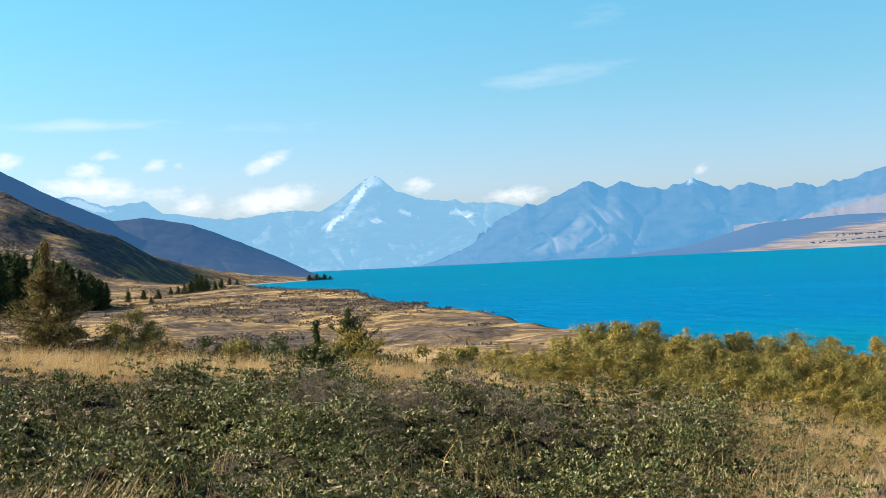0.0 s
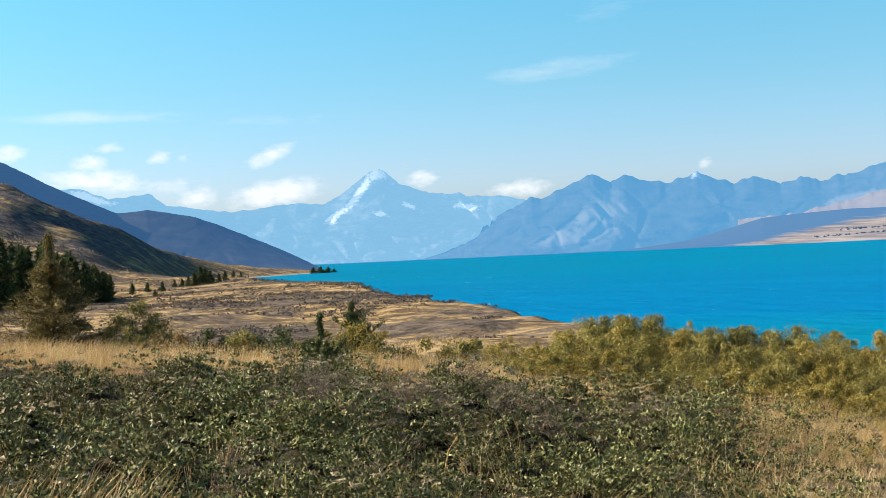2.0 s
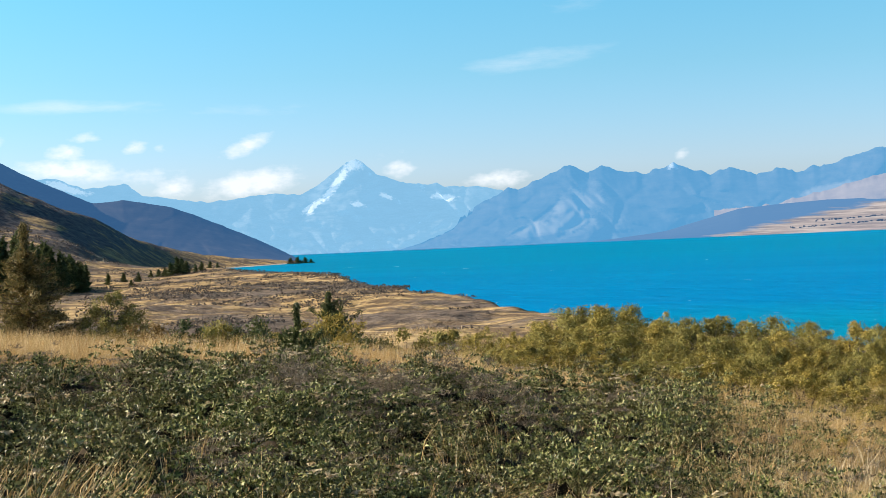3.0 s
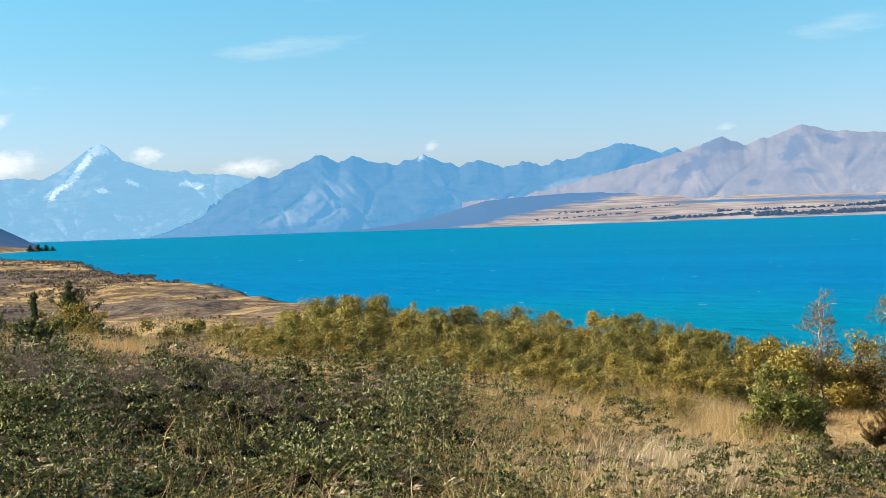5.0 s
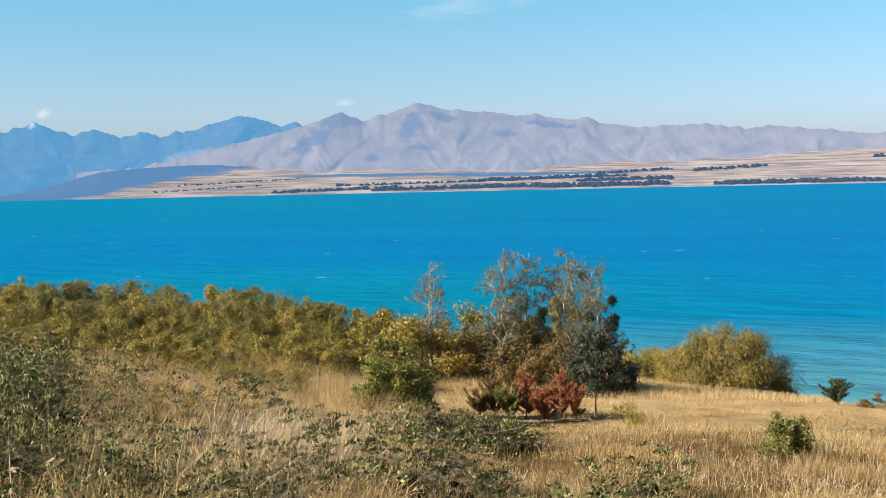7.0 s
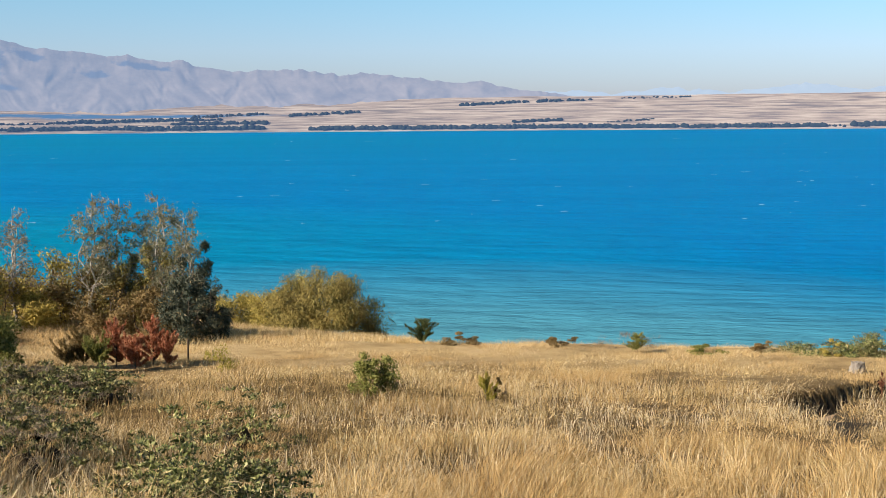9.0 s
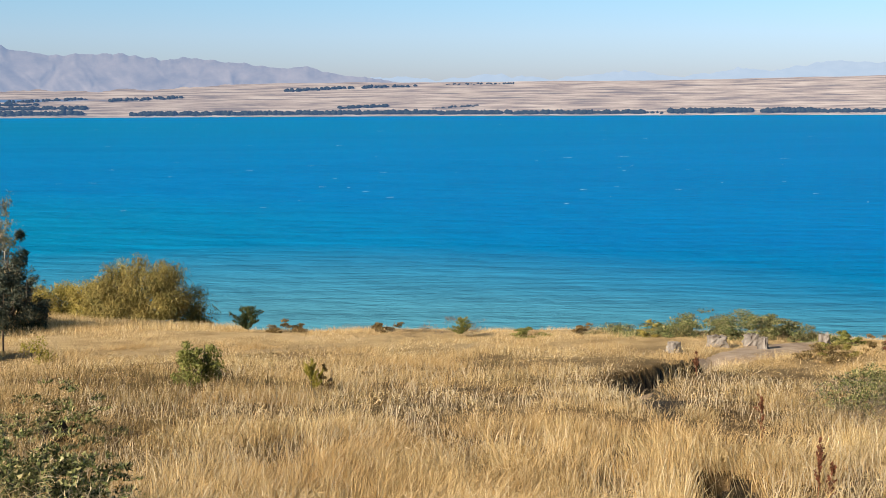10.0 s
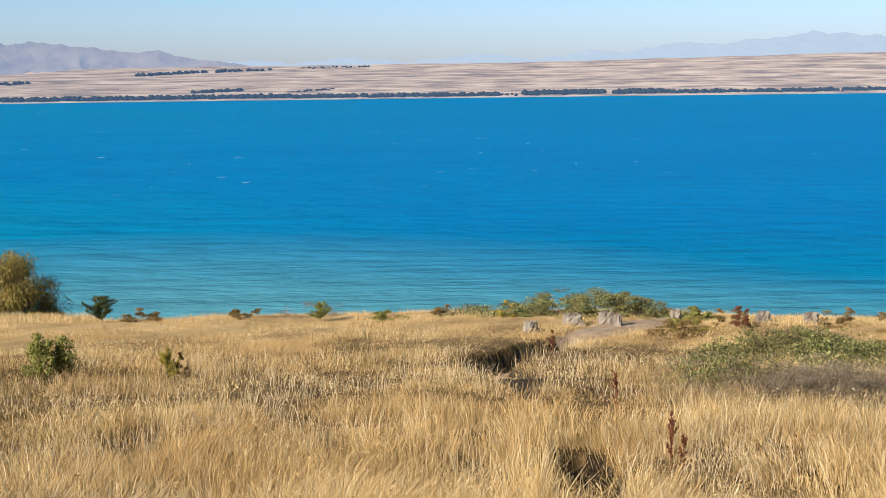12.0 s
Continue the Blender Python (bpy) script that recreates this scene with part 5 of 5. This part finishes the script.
def stump(az, d, w, h, seed):
    """A weathered stump: fluted sides, flared foot, broken top."""
    r = np.random.default_rng(seed)
    n, rows = 18, 7
    ang = np.linspace(0, 2 * np.pi, n, endpoint=False)
    flute = 1 + 0.16 * np.sin(ang * 3 + r.uniform(0, 6)) + 0.1 * r.normal(size=n)
    v = []
    for k in range(rows):
        u = k / (rows - 1)
        rr = w * 0.5 * (1.3 - 0.45 * u ** 0.6) * flute * (1 + 0.1 * r.normal(size=n))
        zz = -0.12 + (h + 0.12) * u + (u > 0.9) * r.normal(0, 0.07 * h, n)
        v.append(np.stack([rr * np.cos(ang), rr * np.sin(ang), np.broadcast_to(zz, n)], 1))
    rr = w * 0.25 * flute
    v.append(np.stack([rr * np.cos(ang), rr * np.sin(ang), np.full(n, h * 0.9) + r.normal(0, 0.06 * h, n)], 1))
    v.append(np.stack([rr * 0.1 * np.cos(ang), rr * 0.1 * np.sin(ang), np.full(n, h * 0.82)], 1))
    me = mesh_np("stump", np.concatenate(v), grid_faces(rows + 2, n, True), M_STUMP, False)
    put(tagged(new("tree_stump", me), "weathered pale grey tree stump beside the track", "stump", "stumps on the bluff"), az, d, 1.0, seed * 40)


for i, (a, d, w, h) in enumerate([(61.0, 46.0, 0.55, 0.34), (62.75, 48.3, 0.78, 0.4), (64.1, 49.0, 0.6, 0.42), (64.6, 48.0, 0.38, 0.45), (67.0, 49.5, 0.5, 0.45), (70.5, 50.0, 0.58, 0.4), (72.4, 50.0, 0.58, 0.38)]):
    stump(a, d, w * 0.85, h, 300 + i)

# trodden earth of the track, laid just over the ground
tr_d = np.linspace(35, 51.5, 90)
tr_a = np.interp(tr_d, TRACK_D, TRACK_AZ)
tr_w = np.interp(tr_d, (35, 36.5, 40, 42.5, 45, 49, 51.5), (0.1, 0.3, 0.32, 0.5, 1.0, 1.3, 0.5))
cross = np.linspace(-1, 1, 9)
TD = np.repeat(tr_d[:, None], 9, 1)
TA = tr_a[:, None] + np.degrees(tr_w[:, None] * (cross[None, :] + 0.25 * (vnoise(tr_d[:, None] * 2, cross[None, :] * 3, 8) - 0.5)) / tr_d[:, None])
tx, ty = polar(TA, TD)
tz = land_height(tx, ty) + 0.05 - 0.06 * np.abs(cross)[None, :] ** 3
tagged(new("track", mesh_np("track", np.stack([tx, ty, tz], -1).reshape(-1, 3), grid_faces(90, 9), M_PATH)),
       "narrow trodden earth track through the grass", "track", kind="structure")

# a thin stake in the meadow
sk = tubes_mesh("stake", [(np.array([[0, 0, -0.2], [0, 0, 0.4], [0.01, 0, 0.75]]), np.array([0.03, 0.03, 0.028]))], M_BARK, 6)
put(tagged(new("wooden_stake", sk), "short dark wooden stake in the meadow", "stake"), 33.4, 47)

# ---------------------------------------------------------------- far trees
dark_pine = conifer("plantation_pine", "dark green plantation pine on the hillside", 18, 8, 110, M_PINE, M_BARK, 9, 7, 1700, 2.6, 0.06, 0.2, "tree", 0.7, 0.2, "plantation pines")
put(dark_pine, -18.6, 560)
for i in range(85):
    a, d = rb.uniform(-22, -13.6), rb.uniform(500, 620)
    want = EYE + d * math.tan(radians(float(np.interp(a, (-22, -18, -16.6, -15.4, -14.4, -13.5), (1.6, 1.4, 1.2, 0.7, 0.1, -0.5))))) - float(on_ground(a, d)[2])
    k = want / 18 * rb.uniform(0.8, 1.02)
    if k > 0.12:
        again(dark_pine, a, d, max(0.5, k * rb.uniform(0.9, 1.2)), k, rb.uniform(0, 360))
for a, d, h in [(-10.25, 770, 10.8), (-10.05, 776, 9.8), (-9.85, 772, 8.0), (-10.5, 765, 8.2), (-10.75, 770, 6.2), (-11.0, 760, 5.6), (-11.3, 775, 4.6), (-9.5, 790, 5.5), (-9.25, 800, 6.0), (-8.9, 840, 5.0), (-8.6, 860, 4.4),
                (-5.6, 2100, 11), (-5.3, 2090, 13), (-5.0, 2110, 12), (-4.75, 2120, 9), (-13.0, 620, 5.5), (-12.4, 640, 5.0), (-11.8, 660, 5.0), (-12.1, 600, 4.0)]:
    again(dark_pine, a, d, h / 18 * (1.5 if d < 1000 else 2.6), h / 18, rb.uniform(0, 360), 0.4)


def plain_point(az, el):
    """Where a line of sight meets the far farmland: distance and height."""
    top = np.interp(az, PLAIN_AZ, PLAIN_EL)
    u = np.linspace(0, 1, 200)
    D = 4345 + 240 * u
    z = -1.0 + (EYE + 4585 * np.tan(np.radians(top)) + 1.0) * u ** 0.9
    i = np.argmax(np.degrees(np.arctan2(z - EYE, D)) >= el)
    return D[i], z[i]


def tree_belt(a0, a1, e0, e1, h, n, seed):
    """A shelter belt across the lake: many small uneven tree shapes in a line."""
    r = np.random.default_rng(seed)
    vs, fs, k = [], [], 0
    ang = np.linspace(0, 2 * np.pi, 6, endpoint=False)
    for i in range(n):
        u = r.uniform(0, 1)
        a, e = a0 + (a1 - a0) * u, e0 + (e1 - e0) * u + r.normal(0, 0.012)
        D, z = plain_point(a, e)
        x, y = polar(a, D)
        hh, w = h * r.uniform(0.3, 0.85), h * r.uniform(0.5, 1.2)
        prof = ((0, 0.5), (0.4, 0.65), (0.8, 0.45), (1.0, 0.1))
        v = np.concatenate([np.stack([x + w * p * np.cos(ang) * r.uniform(0.7, 1.3, 6), y + w * p * np.sin(ang), np.full(6, z + hh * t - 1)], 1) for t, p in prof])
        vs.append(v); fs.append(grid_faces(4, 6, True) + k)
        k += 24
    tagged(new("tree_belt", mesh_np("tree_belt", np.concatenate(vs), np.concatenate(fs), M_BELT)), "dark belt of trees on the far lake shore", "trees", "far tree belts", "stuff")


BELTS = [(19.5, 25.0, -0.22, -0.10, 12, 90), (24, 31, -0.20, -0.16, 16, 170), (22.5, 30, 0.02, 0.10, 9, 120), (28, 34.5, 0.10, 0.20, 14, 140), (31.0, 36.2, -0.20, -0.18, 18, 150),
         (32.5, 36.5, 0.02, 0.04, 14, 90), (33.4, 36.4, 0.30, 0.42, 11, 60), (37.3, 40.2, 0.34, 0.47, 12, 60), (38.0, 40.0, -0.24, -0.22, 12, 40), (38.5, 50.6, -0.22, -0.20, 16, 380),
         (44.4, 47.2, 0.72, 0.86, 12, 60), (47.6, 49.8, 0.86, 0.92, 12, 40), (46.6, 48.6, 0.02, 0.08, 13, 40), (50.6, 59.2, -0.22, -0.22, 15, 300), (50.5, 52.6, 0.0, 0.12, 7, 40),
         (60.2, 63.6, -0.2, -0.18, 18, 110), (64.0, 66.0, -0.2, -0.18, 18, 70), (66.0, 75.0, -0.2, -0.18, 14, 240), (51.0, 54, 0.98, 1.02, 6, 50), (15.0, 19.5, -0.1, 0.1, 6, 60), (16, 21, 0.15, 0.35, 6, 70), (59, 62, -0.22, -0.22, 8, 40)]
for i, b in enumerate(BELTS):
    tree_belt(*b, 400 + i)

# ---------------------------------------------------------------- foam on the lake


def whitecaps():
    r = np.random.default_rng(55)
    n = 120
    az, d = r.uniform(-4, 80, n), 24 / np.tan(np.radians(r.uniform(0.5, 4.2, n) ** 1.0))
    keep = d > 330
    az, d = az[keep], d[keep]
    x, y = polar(az, d)
    ln, w = r.uniform(0.3, 1.1, len(x)) ** 1.5 * d / 300, r.uniform(0.5, 1.0, len(x)) * d / 600
    t = np.radians(az)
    ex, ey = np.cos(t), -np.sin(t)
    v = []
    for k in range(8):
        a = k * np.pi / 4
        j = r.uniform(0.6, 1.3, len(x))
        v.append(np.stack([x + (ex * ln * math.cos(a) + np.sin(t) * w * math.sin(a)) * j, y + (ey * ln * math.cos(a) + np.cos(t) * w * math.sin(a)) * j, np.full(len(x), 0.12)], 1))
    v = np.stack(v, 1).reshape(-1, 3)
    k = np.arange(len(x))[:, None] * 8
    f = np.concatenate([k + np.array([[0, 1, 2, 3]]), k + np.array([[0, 3, 4, 7]]), k + np.array([[4, 5, 6, 7]])])
    tagged(new("whitecaps", mesh_np("whitecaps", v, f, M_FOAM)), "small white wave crests on the windy lake", "foam", kind="stuff")


whitecaps()
